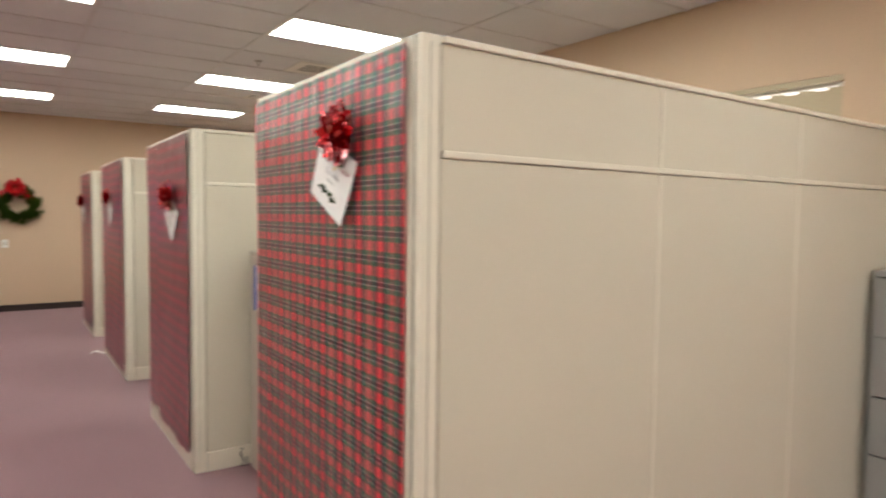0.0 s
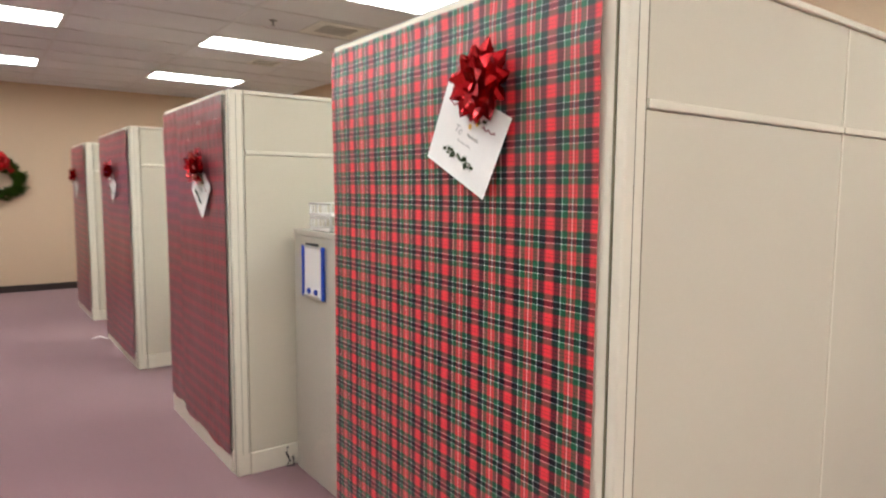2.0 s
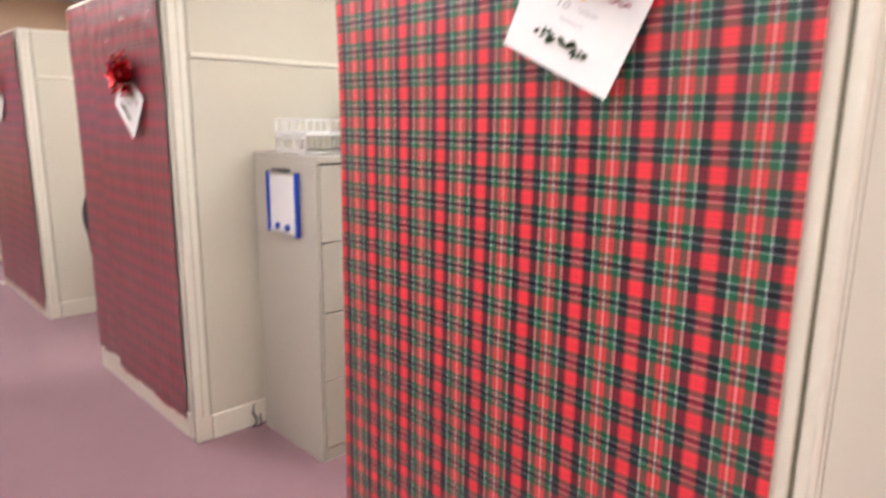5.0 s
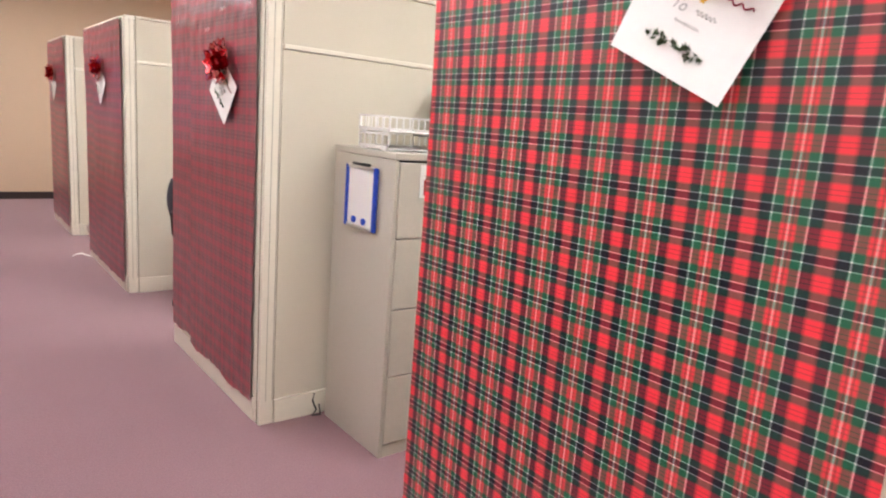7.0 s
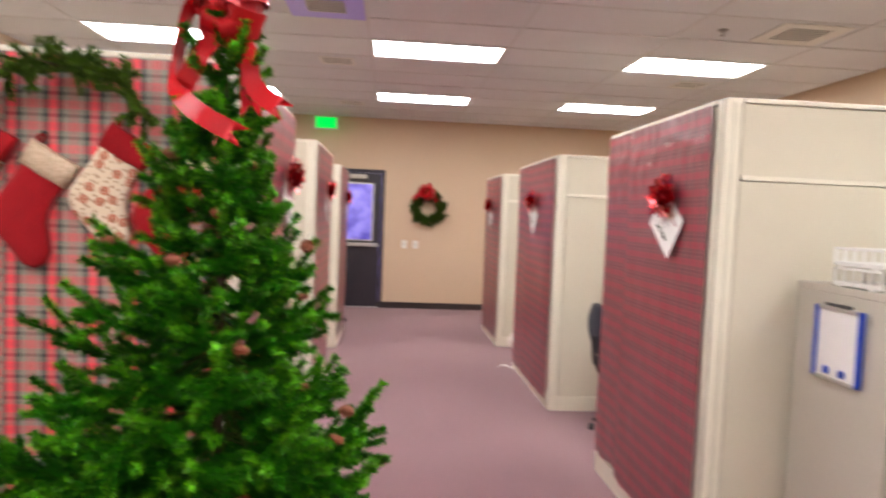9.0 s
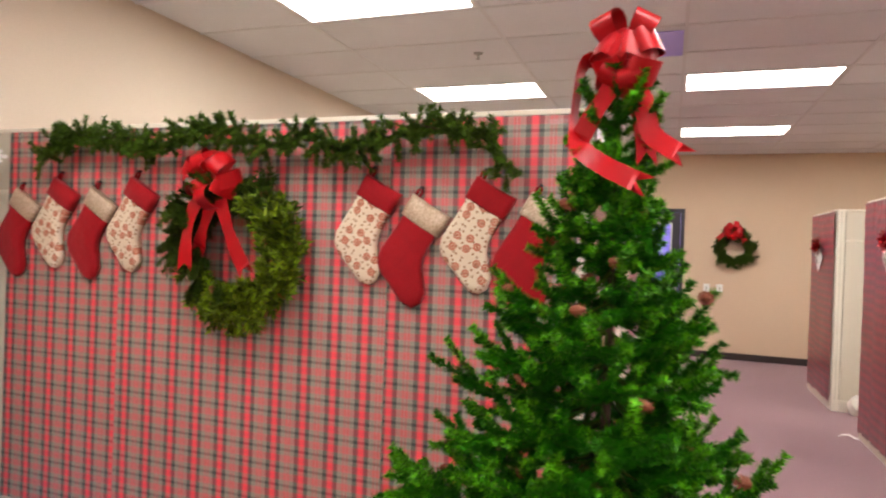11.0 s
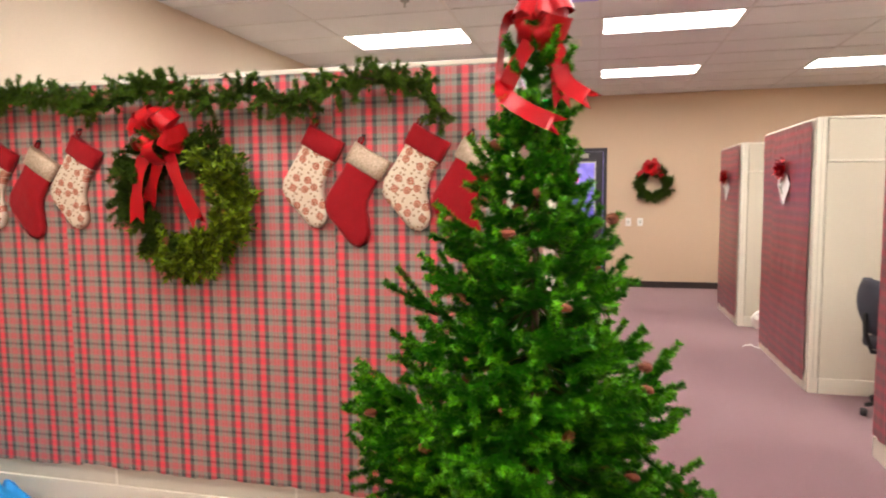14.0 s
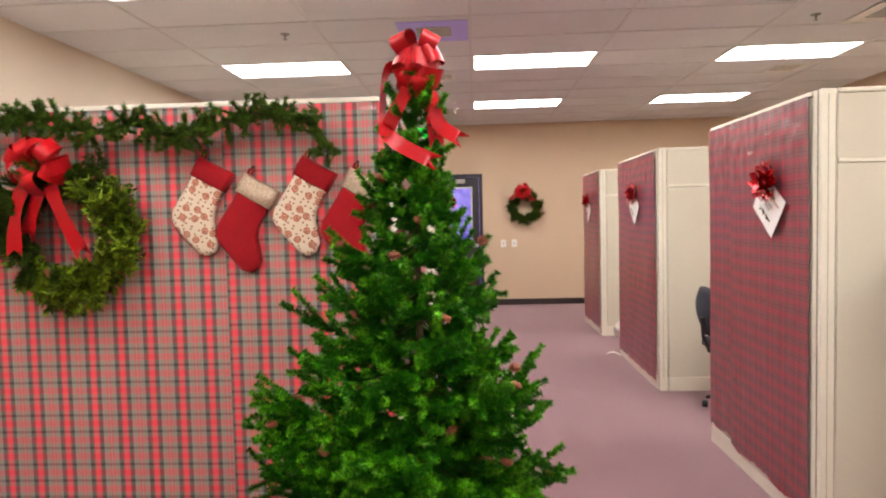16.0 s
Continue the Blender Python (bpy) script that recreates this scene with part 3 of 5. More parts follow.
def loop_points(d, n, length, height, steps=14):
    return [d * length * math.sin(math.pi * t) ** 0.8 + n * height * math.sin(2 * math.pi * t) for t in [i / steps for i in range(steps + 1)]]


def satin_bow(name, m, size, tails, label, loops=9, width=0.055, seed=3, lone=True, parent=None, spread=None):
    """A florist's bow: fat ribbon loops round a knot, and tails with a cut end."""
    r = random.Random(seed)
    t = thing(name, label, "bow", m) if lone else parent
    base = Matrix.Identity(4) if lone else m
    for k in range(len(spread) if spread else loops):
        a = k * math.tau / loops + r.uniform(-0.2, 0.2)
        lift, reach = r.uniform(0.25, 1.0), 1.0
        if spread:
            a, lift, reach = radians(spread[k][0]), spread[k][1], spread[k][2]
        d = Vector((math.cos(a), -lift * 0.8, math.sin(a) * 0.95)).normalized()
        side = d.cross(Vector((r.uniform(-0.5, 0.5), 1, r.uniform(-0.5, 0.5)))).normalized()
        nrm = side.cross(d).normalized()
        bm = bmesh.new()
        pts = loop_points(d, nrm, size * reach * r.uniform(0.85, 1.1), size * (0.55 if spread else 0.46))
        ws = [width * (0.45 + 0.55 * math.sin(math.pi * i / 14) ** 0.6) for i in range(15)]
        strip(bm, pts, side, ws)
        part("loop", bm, M_SATIN, t, smooth=True, m=base)
    bm = bmesh.new()
    bmesh.ops.create_icosphere(bm, subdivisions=2, radius=width * 0.42)
    part("knot", bm, M_SATIN, t, smooth=True, m=base)
    edge_on = tails[0] if spread else None
    for pts in tails:
        P = [Vector(p) for p in pts]
        fine = []
        for i in range(len(P) - 1):
            p0, p1, p2, p3 = P[max(i - 1, 0)], P[i], P[i + 1], P[min(i + 2, len(P) - 1)]
            for s in (0, 0.25, 0.5, 0.75):
                fine.append(0.5 * ((2 * p1) + (p2 - p0) * s + (2 * p0 - 5 * p1 + 4 * p2 - p3) * s * s + (3 * p1 - p0 - 3 * p2 + p3) * s ** 3))
        fine.append(P[-1])
        sides = []
        for i in range(len(fine)):
            d = (fine[min(i + 1, len(fine) - 1)] - fine[max(i - 1, 0)]).normalized()
            flat = Vector((0.25 * math.sin(i * 0.7), -1, 0.1))
            if pts is edge_on:
                flat = Vector((1.0, -0.3, 0.0)).lerp(flat, max(0.0, min(1.0, (i / len(fine) - 0.4) / 0.3)))
            sides.append(d.cross(flat).normalized())
        bm = bmesh.new()
        strip(bm, fine, sides, [width * (0.74 if lone else 1.0) * (0.55 + 0.45 * min(1, i / 4)) for i in range(len(fine))])
        bm.verts.ensure_lookup_table()
        a, b = bm.verts[-2], bm.verts[-1]
        d = (fine[-1] - fine[-2]).normalized() * width * 0.55
        mid = bm.verts.new(fine[-1])
        c1, c2 = bm.verts.new(a.co + d), bm.verts.new(b.co + d)
        bm.faces.new((a, mid, c1)), bm.faces.new((mid, b, c2))
        part("tail", bm, M_SATIN, t, smooth=True, m=base)
    return t


def wreath(name, m, radius, tube_r, label, twigs, seed, bow_size, needle=0.028, per_m=420, mixed=True, tails=()):
    """Evergreen sprigs set round a ring, with cones and a bow. It lies in its own x and z and faces -y."""
    r = random.Random(seed)
    t = thing(name, label, "wreath", m)
    dark, light = Needles(seed), Needles(seed + 1)
    wood = bmesh.new()
    ring = [(radius * math.cos(k * math.tau / 40), 0, radius * math.sin(k * math.tau / 40)) for k in range(41)]
    tube(wood, ring, 0.012, 6)
    for k in range(twigs // 2):
        a = r.uniform(0, math.tau)
        rr = radius + r.uniform(-0.5, 0.35) * tube_r
        root = Vector((rr * math.cos(a), -abs(r.gauss(0, 0.45)) * tube_r, rr * math.sin(a)))
        tang = Vector((-math.sin(a), 0, math.cos(a)))
        out = Vector((math.cos(a), 0, math.sin(a)))
        aim = (tang * r.uniform(0.35, 1.0) + out * r.uniform(-0.6, 0.8) + Vector((0, -1, 0)) * r.uniform(0.1, 0.8)).normalized()
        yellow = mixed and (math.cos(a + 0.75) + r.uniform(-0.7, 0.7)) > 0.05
        reach = tube_r * r.uniform(0.6, 1.1)
        across = aim.cross(Vector((0, 1, 0))).normalized()
        for f in range(6):
            fan = (f - 2.5) / 2.5
            d = (aim + across * fan * 0.75 + Vector((r.uniform(-1, 1), r.uniform(-1, 0.6), r.uniform(-1, 1))) * 0.22).normalized()
            p = root + aim * reach * r.uniform(-0.1, 0.25)
            q = p + d * reach * (0.85 - 0.3 * abs(fan))
            q.y = min(q.y, -0.005)
            if yellow:
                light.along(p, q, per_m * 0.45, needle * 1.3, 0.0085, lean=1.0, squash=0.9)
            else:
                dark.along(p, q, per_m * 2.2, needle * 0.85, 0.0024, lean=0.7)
    part("ring", wood, M_BARK, t)
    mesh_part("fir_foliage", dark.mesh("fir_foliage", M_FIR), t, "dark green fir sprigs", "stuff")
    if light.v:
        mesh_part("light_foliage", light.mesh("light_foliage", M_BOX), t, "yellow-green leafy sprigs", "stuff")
    for k in range(7 if mixed else 0):
        a = r.uniform(0, math.tau)
        rr = radius + r.uniform(-0.5, 0.4) * tube_r
        put_cone(t, (rr * math.cos(a), -tube_r * 0.95, rr * math.sin(a)), (r.uniform(50, 120), r.uniform(-50, 50), r.uniform(0, 360)), 0.8)
    satin_bow("bow", pose(-0.045 * radius / 0.265, -tube_r * 1.05, radius + tube_r * 0.35), bow_size, tails, "", width=bow_size * 0.48, seed=seed, lone=False, parent=t)
    return t


# ---- the Christmas tree ----
TREE = (0.585, 4.32)


def christmas_tree(x, y):
    r = random.Random(21)
    t = thing("christmas_tree", "artificial green Christmas tree with small pine cones beside tartan partition", "Christmas tree", pose(x, y, 0))
    part("trunk", tube(bmesh.new(), [(0, 0, 0.05), (0, 0, 0.9), (0.004, 0, 1.86)], [0.019, 0.014, 0.005], 10), M_BARK, t)
    stand = bmesh.new()
    for k in range(4):
        a = k * math.tau / 4 + 0.4
        tube(stand, [(0, 0, 0.16), (0.14 * math.cos(a), 0.14 * math.sin(a), 0.07), (0.3 * math.cos(a), 0.3 * math.sin(a), 0.008)], 0.009, 6)
    tube(stand, [(0, 0, 0.07), (0, 0, 0.2)], 0.024, 10)
    part("stand", stand, M_FIR, t, "dark green metal tree stand")
    dark, tips, wood = Needles(31), Needles(32), bmesh.new()
    ends = []

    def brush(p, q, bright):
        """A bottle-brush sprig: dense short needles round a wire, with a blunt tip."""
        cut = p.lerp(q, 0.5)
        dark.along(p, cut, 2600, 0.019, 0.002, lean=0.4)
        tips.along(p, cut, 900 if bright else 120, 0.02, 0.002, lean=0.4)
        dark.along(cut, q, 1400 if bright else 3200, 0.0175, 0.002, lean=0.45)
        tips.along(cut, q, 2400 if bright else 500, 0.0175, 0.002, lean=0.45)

    z = 0.3
    while z < 1.84:
        reach = min(0.53, 0.055 + (1.84 - z) * 0.425)
        count = int(7 + reach * 19)
        turn = r.uniform(0, math.tau)
        for k in range(count):
            a = turn + k * math.tau / count + r.uniform(-0.2, 0.2)
            c, s = math.cos(a), math.sin(a)
            ln = reach * r.choice((0.62, 0.76, 0.86, 0.94, 1.0, 1.06)) * r.uniform(0.92, 1.06) * (1 - 0.11 * c)
            rise = r.uniform(-0.32, 0.12) + max(0, (z - 1.2)) * 0.5
            hook = r.uniform(0.05, 0.36)
            pts = []
            for i in range(6):
                u = i / 5
                h = z - 0.02 + rise * ln * u + hook * ln * u ** 3 - 0.06 * math.sin(math.pi * u)
                bend = 0.08 * ln * math.sin(3 * u + k)
                pts.append(Vector((c * ln * u - s * bend, s * ln * u + c * bend, h)))
            tube(wood, pts, [0.0035 - 0.0005 * i for i in range(6)], 4)
            d_out = (pts[5] - pts[3]).normalized()
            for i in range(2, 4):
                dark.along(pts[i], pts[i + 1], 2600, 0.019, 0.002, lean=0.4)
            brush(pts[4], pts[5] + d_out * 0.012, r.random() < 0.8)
            ends.append(pts[5])
            twigs = max(2, int(ln / 0.07))
            for j in range(twigs):
                u = 0.34 + 0.56 * (j + r.random() * 0.5) / twigs
                i = min(4, int(u * 5))
                p = pts[i].lerp(pts[i + 1], u * 5 - i)
                for sg in (-1, 1):
                    if r.random() < 0.1:
                        continue
                    lat = Vector((-s, c, 0)) * sg
                    d = (Vector((c, s, rise)) * r.uniform(0.55, 1.0) + lat * r.uniform(0.5, 0.95) + Vector((0, 0, r.uniform(-0.3, 0.5)))).normalized()
                    tl = min(0.13, 0.04 + ln * 0.22) * r.uniform(0.75, 1.15)
                    mid = p + d * tl * 0.5
                    q = mid + (d + Vector((0, 0, r.uniform(0.0, 0.45)))).normalized() * tl * 0.5
                    dark.along(p, mid, 3000, 0.019, 0.002, lean=0.4)
                    brush(mid, q, r.random() < 0.5)
        z += 0.063 + 0.03 * reach
    for k in range(16):
        a, h = k * 2.4, 1.7 + 0.014 * k
        ln = 0.13 - 0.003 * k
        root, tip = Vector((0, 0, h)), Vector((ln * math.cos(a), ln * math.sin(a), h + 0.05))
        brush(root, tip, k % 2 == 0)
    top = Vector((0.0, -0.035, 1.83))
    brush(Vector((0, -0.02, 1.7)), top, False)
    for dx, dz in ((0.004, 0.13), (-0.068, 0.1), (0.062, 0.115), (0.105, 0.06), (-0.05, 0.03)):
        knee = top + Vector((dx * 0.75, -0.02, dz * 0.3))
        tip = top + Vector((dx, -0.05, dz))
        tube(wood, [top, knee, tip], 0.0025, 4)
        dark.along(top, knee, 2200, 0.0165, 0.0019, lean=0.45)
        brush(knee, tip, dx > 0.05)
    # Wire in dark fir green, so that the crown's inside looks shaded.
    part("limb_wire", wood, M_FIR, t)["kind"] = "stuff"
    mesh_part("foliage", dark.mesh("foliage", M_NEEDLE), t, "dense dark green needles, crown shade in their colour", "stuff")
    mesh_part("tip_foliage", tips.mesh("tip_foliage", M_NEEDLE_TIP), t, "bright green needle tips, highlights in their colour", "stuff")
    r.shuffle(ends)
    placed = []
    for e in ends:
        if len(placed) < 60 and all((e - o).length > 0.14 for o in placed):
            placed.append(e)
            put_cone(t, (e.x * 0.9, e.y * 0.9, e.z - 0.004), (r.uniform(60, 130), r.uniform(-40, 40), r.uniform(0, 360)), r.uniform(0.65, 0.85))
    return t


christmas_tree(*TREE)
satin_bow("tree_top_bow", pose(0.597, 4.3, 1.985), 0.082,
          [[(-0.03, 0, 0.0), (-0.085, 0.0, 0.0), (-0.1, -0.02, -0.08), (-0.098, -0.05, -0.17), (-0.075, -0.09, -0.22), (-0.02, -0.13, -0.262), (0.045, -0.14, -0.295)],
           [(0.02, 0, -0.04), (0.05, -0.03, -0.1), (0.07, -0.05, -0.18), (0.125, -0.07, -0.225)],
           [(0.0, -0.02, -0.02), (-0.02, -0.04, -0.07), (-0.05, -0.05, -0.12), (-0.085, -0.05, -0.19)],
           [(0.0, 0.02, -0.02), (0.025, 0.0, -0.08), (0.05, -0.01, -0.15), (0.06, -0.03, -0.22)]],
          "large red satin bow with long tails on the tree top", width=0.06, seed=5,
          spread=((112, 0.25, 1.35), (62, 0.25, 1.4), (150, 0.5, 0.85), (28, 0.5, 1.0), (185, 0.9, 0.7), (-8, 0.8, 0.95), (222, 0.7, 0.8), (-38, 0.7, 1.0),
                  (248, 0.5, 1.15), (-72, 0.5, 1.1), (80, 1.6, 0.8), (275, 1.6, 0.8), (130, 1.2, 0.8), (20, 1.4, 0.8)))

# ---- decorations on the long tartan partition ----
wreath("evergreen_wreath", pose(-1.0, 5.04, 1.49), 0.245, 0.122, "large mixed evergreen wreath with red satin bow on the tartan partition", 470, 41, 0.125, per_m=460,
       tails=[[(-0.02, 0, -0.03), (-0.08, -0.03, -0.12), (-0.11, -0.03, -0.24), (-0.125, -0.02, -0.35)],
              [(0.02, 0, -0.03), (0.06, -0.03, -0.12), (0.1, -0.02, -0.24), (0.15, 0.0, -0.36)],
              [(0.0, 0, -0.03), (-0.01, -0.02, -0.12), (-0.06, 0.0, -0.22), (-0.09, 0.02, -0.28)]])
wreath("evergreen_wreath", pose(1.61, Y_NORTH - 0.02, 1.64), 0.215, 0.125, "evergreen wreath with red bow on the tan end wall", 430, 47, 0.14, per_m=380, mixed=False,
       tails=[[(-0.02, 0, -0.02), (-0.12, -0.02, -0.05), (-0.2, -0.02, -0.12)], [(0.02, 0, -0.02), (0.1, -0.02, -0.06), (0.15, -0.02, -0.14)]])


def garland(name, pts, label, seed, radius=0.085, per_m=420, twigs_per_m=150, m=None):
    r = random.Random(seed)
    t = thing(name, label, "garland", m)
    nd, wire = Needles(seed), bmesh.new()
    P = [Vector(p) for p in pts]
    tube(wire, P, 0.006, 6)
    for a, b in zip(P, P[1:]):
        seg = b - a
        for k in range(int(seg.length * twigs_per_m)):
            p = a + seg * r.random()
            d = (seg.normalized() * r.uniform(-0.8, 0.9) + Vector((r.uniform(-1, 1), r.uniform(-1.0, 0.25), r.uniform(-1, 1)))).normalized()
            q = p + d * radius * r.uniform(0.75, 1.35)
            q.y = min(q.y, p.y + 0.035)
            nd.along(p, q, 1900, 0.021, 0.0022, lean=0.5)
    part("wire", wire, M_BARK, t)
    mesh_part("pine_foliage", nd.mesh("pine_foliage", M_PINE), t, "dark green artificial pine sprigs", "stuff")
    return t


garland("garland", [(-2.11, 4.99, 1.87), (-2.0, 4.98, 1.93), (-1.88, 4.98, 1.985), (-1.72, 4.98, 1.965), (-1.6, 4.98, 1.98), (-1.47, 4.98, 1.9), (-1.33, 4.98, 1.94), (-1.19, 4.98, 2.0),
                    (-1.03, 4.98, 1.975), (-0.88, 4.98, 1.92), (-0.7, 4.98, 1.945), (-0.58, 4.98, 1.925), (-0.48, 4.98, 1.89), (-0.33, 4.98, 1.935), (-0.17, 4.98, 1.98), (-0.05, 4.98, 1.955),
                    (0.04, 4.98, 1.955), (0.11, 4.98, 1.9), (0.165, 4.98, 1.82)], "green artificial pine garland draped along the partition top", 51, radius=0.085)

STOCKING = [(-0.082, -0.075), (0.084, -0.075), (0.084, -0.15), (0.088, -0.205), (0.105, -0.245), (0.14, -0.285), (0.172, -0.325), (0.18, -0.37), (0.16, -0.405),
            (0.12, -0.415), (0.07, -0.4), (0.02, -0.38), (-0.035, -0.365), (-0.075, -0.335), (-0.092, -0.29), (-0.088, -0.22), (-0.083, -0.15)]


def stocking(x, z, printed, tilt, scale=1.0):
    t = thing("christmas_stocking", "cream printed Christmas stocking with red cuff" if printed else "red felt Christmas stocking with gold glitter cuff", "Christmas stocking",
              pose(x + 0.026, 5.048, z, 0, tilt, 0) @ pose(0.066, 0, -0.032) @ Matrix.Scale(scale * 0.92, 4), group="stockings on the tartan partition")
    body = bmesh.new()
    outline_solid(body, STOCKING, 0.035)
    part("sock", body, M_PRINT if printed else M_FELT, t, smooth=True)
    cuff = bmesh.new()
    outline_solid(cuff, [(-0.092, 0.0), (0.0, -0.004), (0.094, 0.0), (0.096, -0.05), (0.094, -0.1), (0.0, -0.104), (-0.092, -0.1), (-0.094, -0.05)], 0.042)
    part("cuff", cuff, M_FELT if printed else M_GLITTER, t, "red felt cuff" if printed else "gold glitter cuff", smooth=True)
    lp = bmesh.new()
    tube(lp, [(-0.078, -0.012, -0.012), (-0.084, -0.012, 0.02), (-0.076, -0.012, 0.04), (-0.064, -0.012, 0.02), (-0.066, -0.012, -0.012)], 0.006, 6)
    part("hanging_loop", lp, M_FELT, t)
    pin = bmesh.new()
    tube(pin, [(-0.075, 0.0, 0.037), (-0.075, -0.022, 0.037)], 0.006, 8)
    part("hook", pin, M_BLACK, t)
    return t


for x, z, printed, tilt in ((-2.314, 1.765, False, 31), (-2.063, 1.818, True, 31), (-1.825, 1.773, False, 33), (-1.59, 1.82, True, 31),
                            (-0.41, 1.83, True, 29), (-0.209, 1.752, False, 31), (0.043, 1.82, True, 30), (0.25, 1.762, False, 30)):
    stocking(x, z, printed, tilt)


# ---- gift bows and name cards on the cubicle fronts ----
def gift_bow(m, size, seed, label="shiny red star-shaped gift bow stuck on tartan paper"):
    """Pointed foil loops in rings round the middle. It faces its own -y."""
    r = random.Random(seed)
    t = thing("gift_bow", label, "gift bow", m, group="gift bows")
    for count, lift, ln in ((10, 0.12, 1.0), (9, 0.5, 0.95), (7, 1.0, 0.85), (4, 2.2, 0.62)):
        turn = r.uniform(0, math.tau)
        for k in range(count):
            a = turn + k * math.tau / count + r.uniform(-0.1, 0.1)
            d = Vector((math.cos(a), -lift, math.sin(a))).normalized()
            tang = Vector((-math.sin(a), 0, math.cos(a)))
            nrm = d.cross(tang).normalized()
            if nrm.y > 0:
                nrm = -nrm
            L = size * ln * r.uniform(0.9, 1.08)
            w = size * 0.4
            tw = tang * math.cos(0.5) + nrm * math.sin(0.5)
            pts = [Vector((0, -0.01, 0)), d * L * 0.35 - nrm * L * 0.04, d * L * 0.75, d * L * 1.0 + nrm * L * 0.05, d * L * 0.72 + nrm * L * 0.22, d * L * 0.35 + nrm * L * 0.2, d * L * 0.05 + nrm * L * 0.08]
            bm = bmesh.new()
            strip(bm, pts, [tang, tang, tang, tw, tang, tang, tang], [w * 0.4, w * 0.8, w * 0.75, w * 0.1, w * 0.8, w * 0.85, w * 0.4])
            part("loop", bm, M_FOIL, t)
    bm = bmesh.new()
    lathe(bm, [(size * 0.28, 0.0), (size * 0.28, 0.006), (size * 0.1, 0.012)], 14)
    part("backing", bm, M_FOIL, t, m=pose(0, 0, 0, 90))
    return t


def name_card(m, seed, detailed):
    """A letter-size white card; x along its long side, facing -y."""
    t = thing("name_card", "white paper name card with holly print, hanging crooked below a bow", "card", m, group="name cards")
    bm = bmesh.new()
    w, h = 0.282, 0.218
    nx = 10
    grid = [[bm.verts.new(((i / nx - 0.5) * w, -0.004 - 0.012 * (1 - j / 6) * (0.35 + (i / nx) * 0.65), (j / 6 - 0.5) * h)) for i in range(nx + 1)] for j in range(7)]
    for r0, r1 in zip(grid, grid[1:]):
        for i in range(nx):
            bm.faces.new((r0[i], r0[i + 1], r1[i + 1], r1[i]))
    part("sheet", bm, M_PAPER, t, smooth=True)
    if not detailed:
        b = boxes((-0.06, 0.06, -0.0185, -0.0165, -0.068, -0.05))
        part("printed_border", b, M_GREENINK, t)
        return t
    r = random.Random(seed)

    def y_at(x, z):
        return -0.004 - 0.012 * (0.5 - z / h) * (0.35 + (x / w + 0.5) * 0.65) - 0.0008

    def scribble(x0, x1, z, amp, th, waves):
        sb = bmesh.new()
        n = int(waves * 8)
        pts = []
        for i in range(n + 1):
            u = i / n
            x = x0 + (x1 - x0) * u
            zz = z + amp * math.sin(u * waves * math.tau) * (0.55 + 0.45 * noise.noise((u * 9, seed, z * 40)))
            pts.append((x, y_at(x, zz) - 0.0005, zz))
        tube(sb, pts, th, 4)
        return sb

    part("written_line", scribble(0.004, 0.052, 0.012, 0.008, 0.0008, 5), M_INK, t)
    part("written_line", scribble(-0.03, 0.03, -0.014, 0.005, 0.0005, 9), M_INK, t)
    cu = bpy.data.curves.new("text", "FONT")
    cu.body, cu.size, cu.shear = "To", 0.03, 0.35
    tmp = bpy.data.objects.new("text", cu)
    me = bpy.data.meshes.new_from_object(tmp)
    bpy.data.objects.remove(tmp)
    me.materials.append(M_INK)
    word = new("written_word", me)
    word.parent, word.matrix_basis = t, pose(-0.052, -0.0128, 0.004, 90)
    part("ribbon_print", scribble(-0.105, -0.045, 0.066, 0.006, 0.0016, 2.5), M_REDINK, t)
    part("ribbon_print", scribble(0.05, 0.105, 0.05, 0.006, 0.0016, 2.5), M_REDINK, t)
    nd = Needles(seed)
    for k in range(26):
        x = r.uniform(-0.068, 0.062)
        z = -0.055 + r.uniform(-0.005, 0.005)
        nd.along((x, y_at(x, z) - 0.001, z), (x + r.uniform(-0.012, 0.012), y_at(x, z) - 0.001, z + r.uniform(-0.007, 0.007)), 2600, 0.009, 0.0016)
    for k in range(18):
        x, z = r.uniform(-0.042, 0.045), 0.058 + r.uniform(-0.01, 0.012)
        nd.along((x, y_at(x, z) - 0.001, z), (x + r.uniform(-0.014, 0.014), y_at(x, z) - 0.001, z + r.uniform(-0.01, 0.01)), 2200, 0.011, 0.0018)
    mesh_part("printed_branch", nd.mesh("printed_branch", M_GREENINK), t, kind="stuff")
    for (x, z, s, mat) in ((0.0, 0.056, 0.011, M_REDINK), (-0.014, 0.062, 0.009, M_REDINK), (0.006, 0.036, 0.0085, M_YELLOW), (0.03, 0.05, 0.006, M_YELLOW), (-0.034, 0.055, 0.006, M_CONE)):
        fb = bmesh.new()
        for k in range(6):
            a = k * math.tau / 6
            c = Vector((x, y_at(x, z) - 0.002, z))
            p1 = c + Vector((math.cos(a) * s, -0.0005, math.sin(a) * s))
            sd = Vector((-math.sin(a), 0, math.cos(a))) * s * 0.42
            m1 = c.lerp(p1, 0.5)
            fb.faces.new([fb.verts.new(q) for q in (c, m1 + sd, p1, m1 - sd)])
        part("printed_flower", fb, mat, t)
    return t


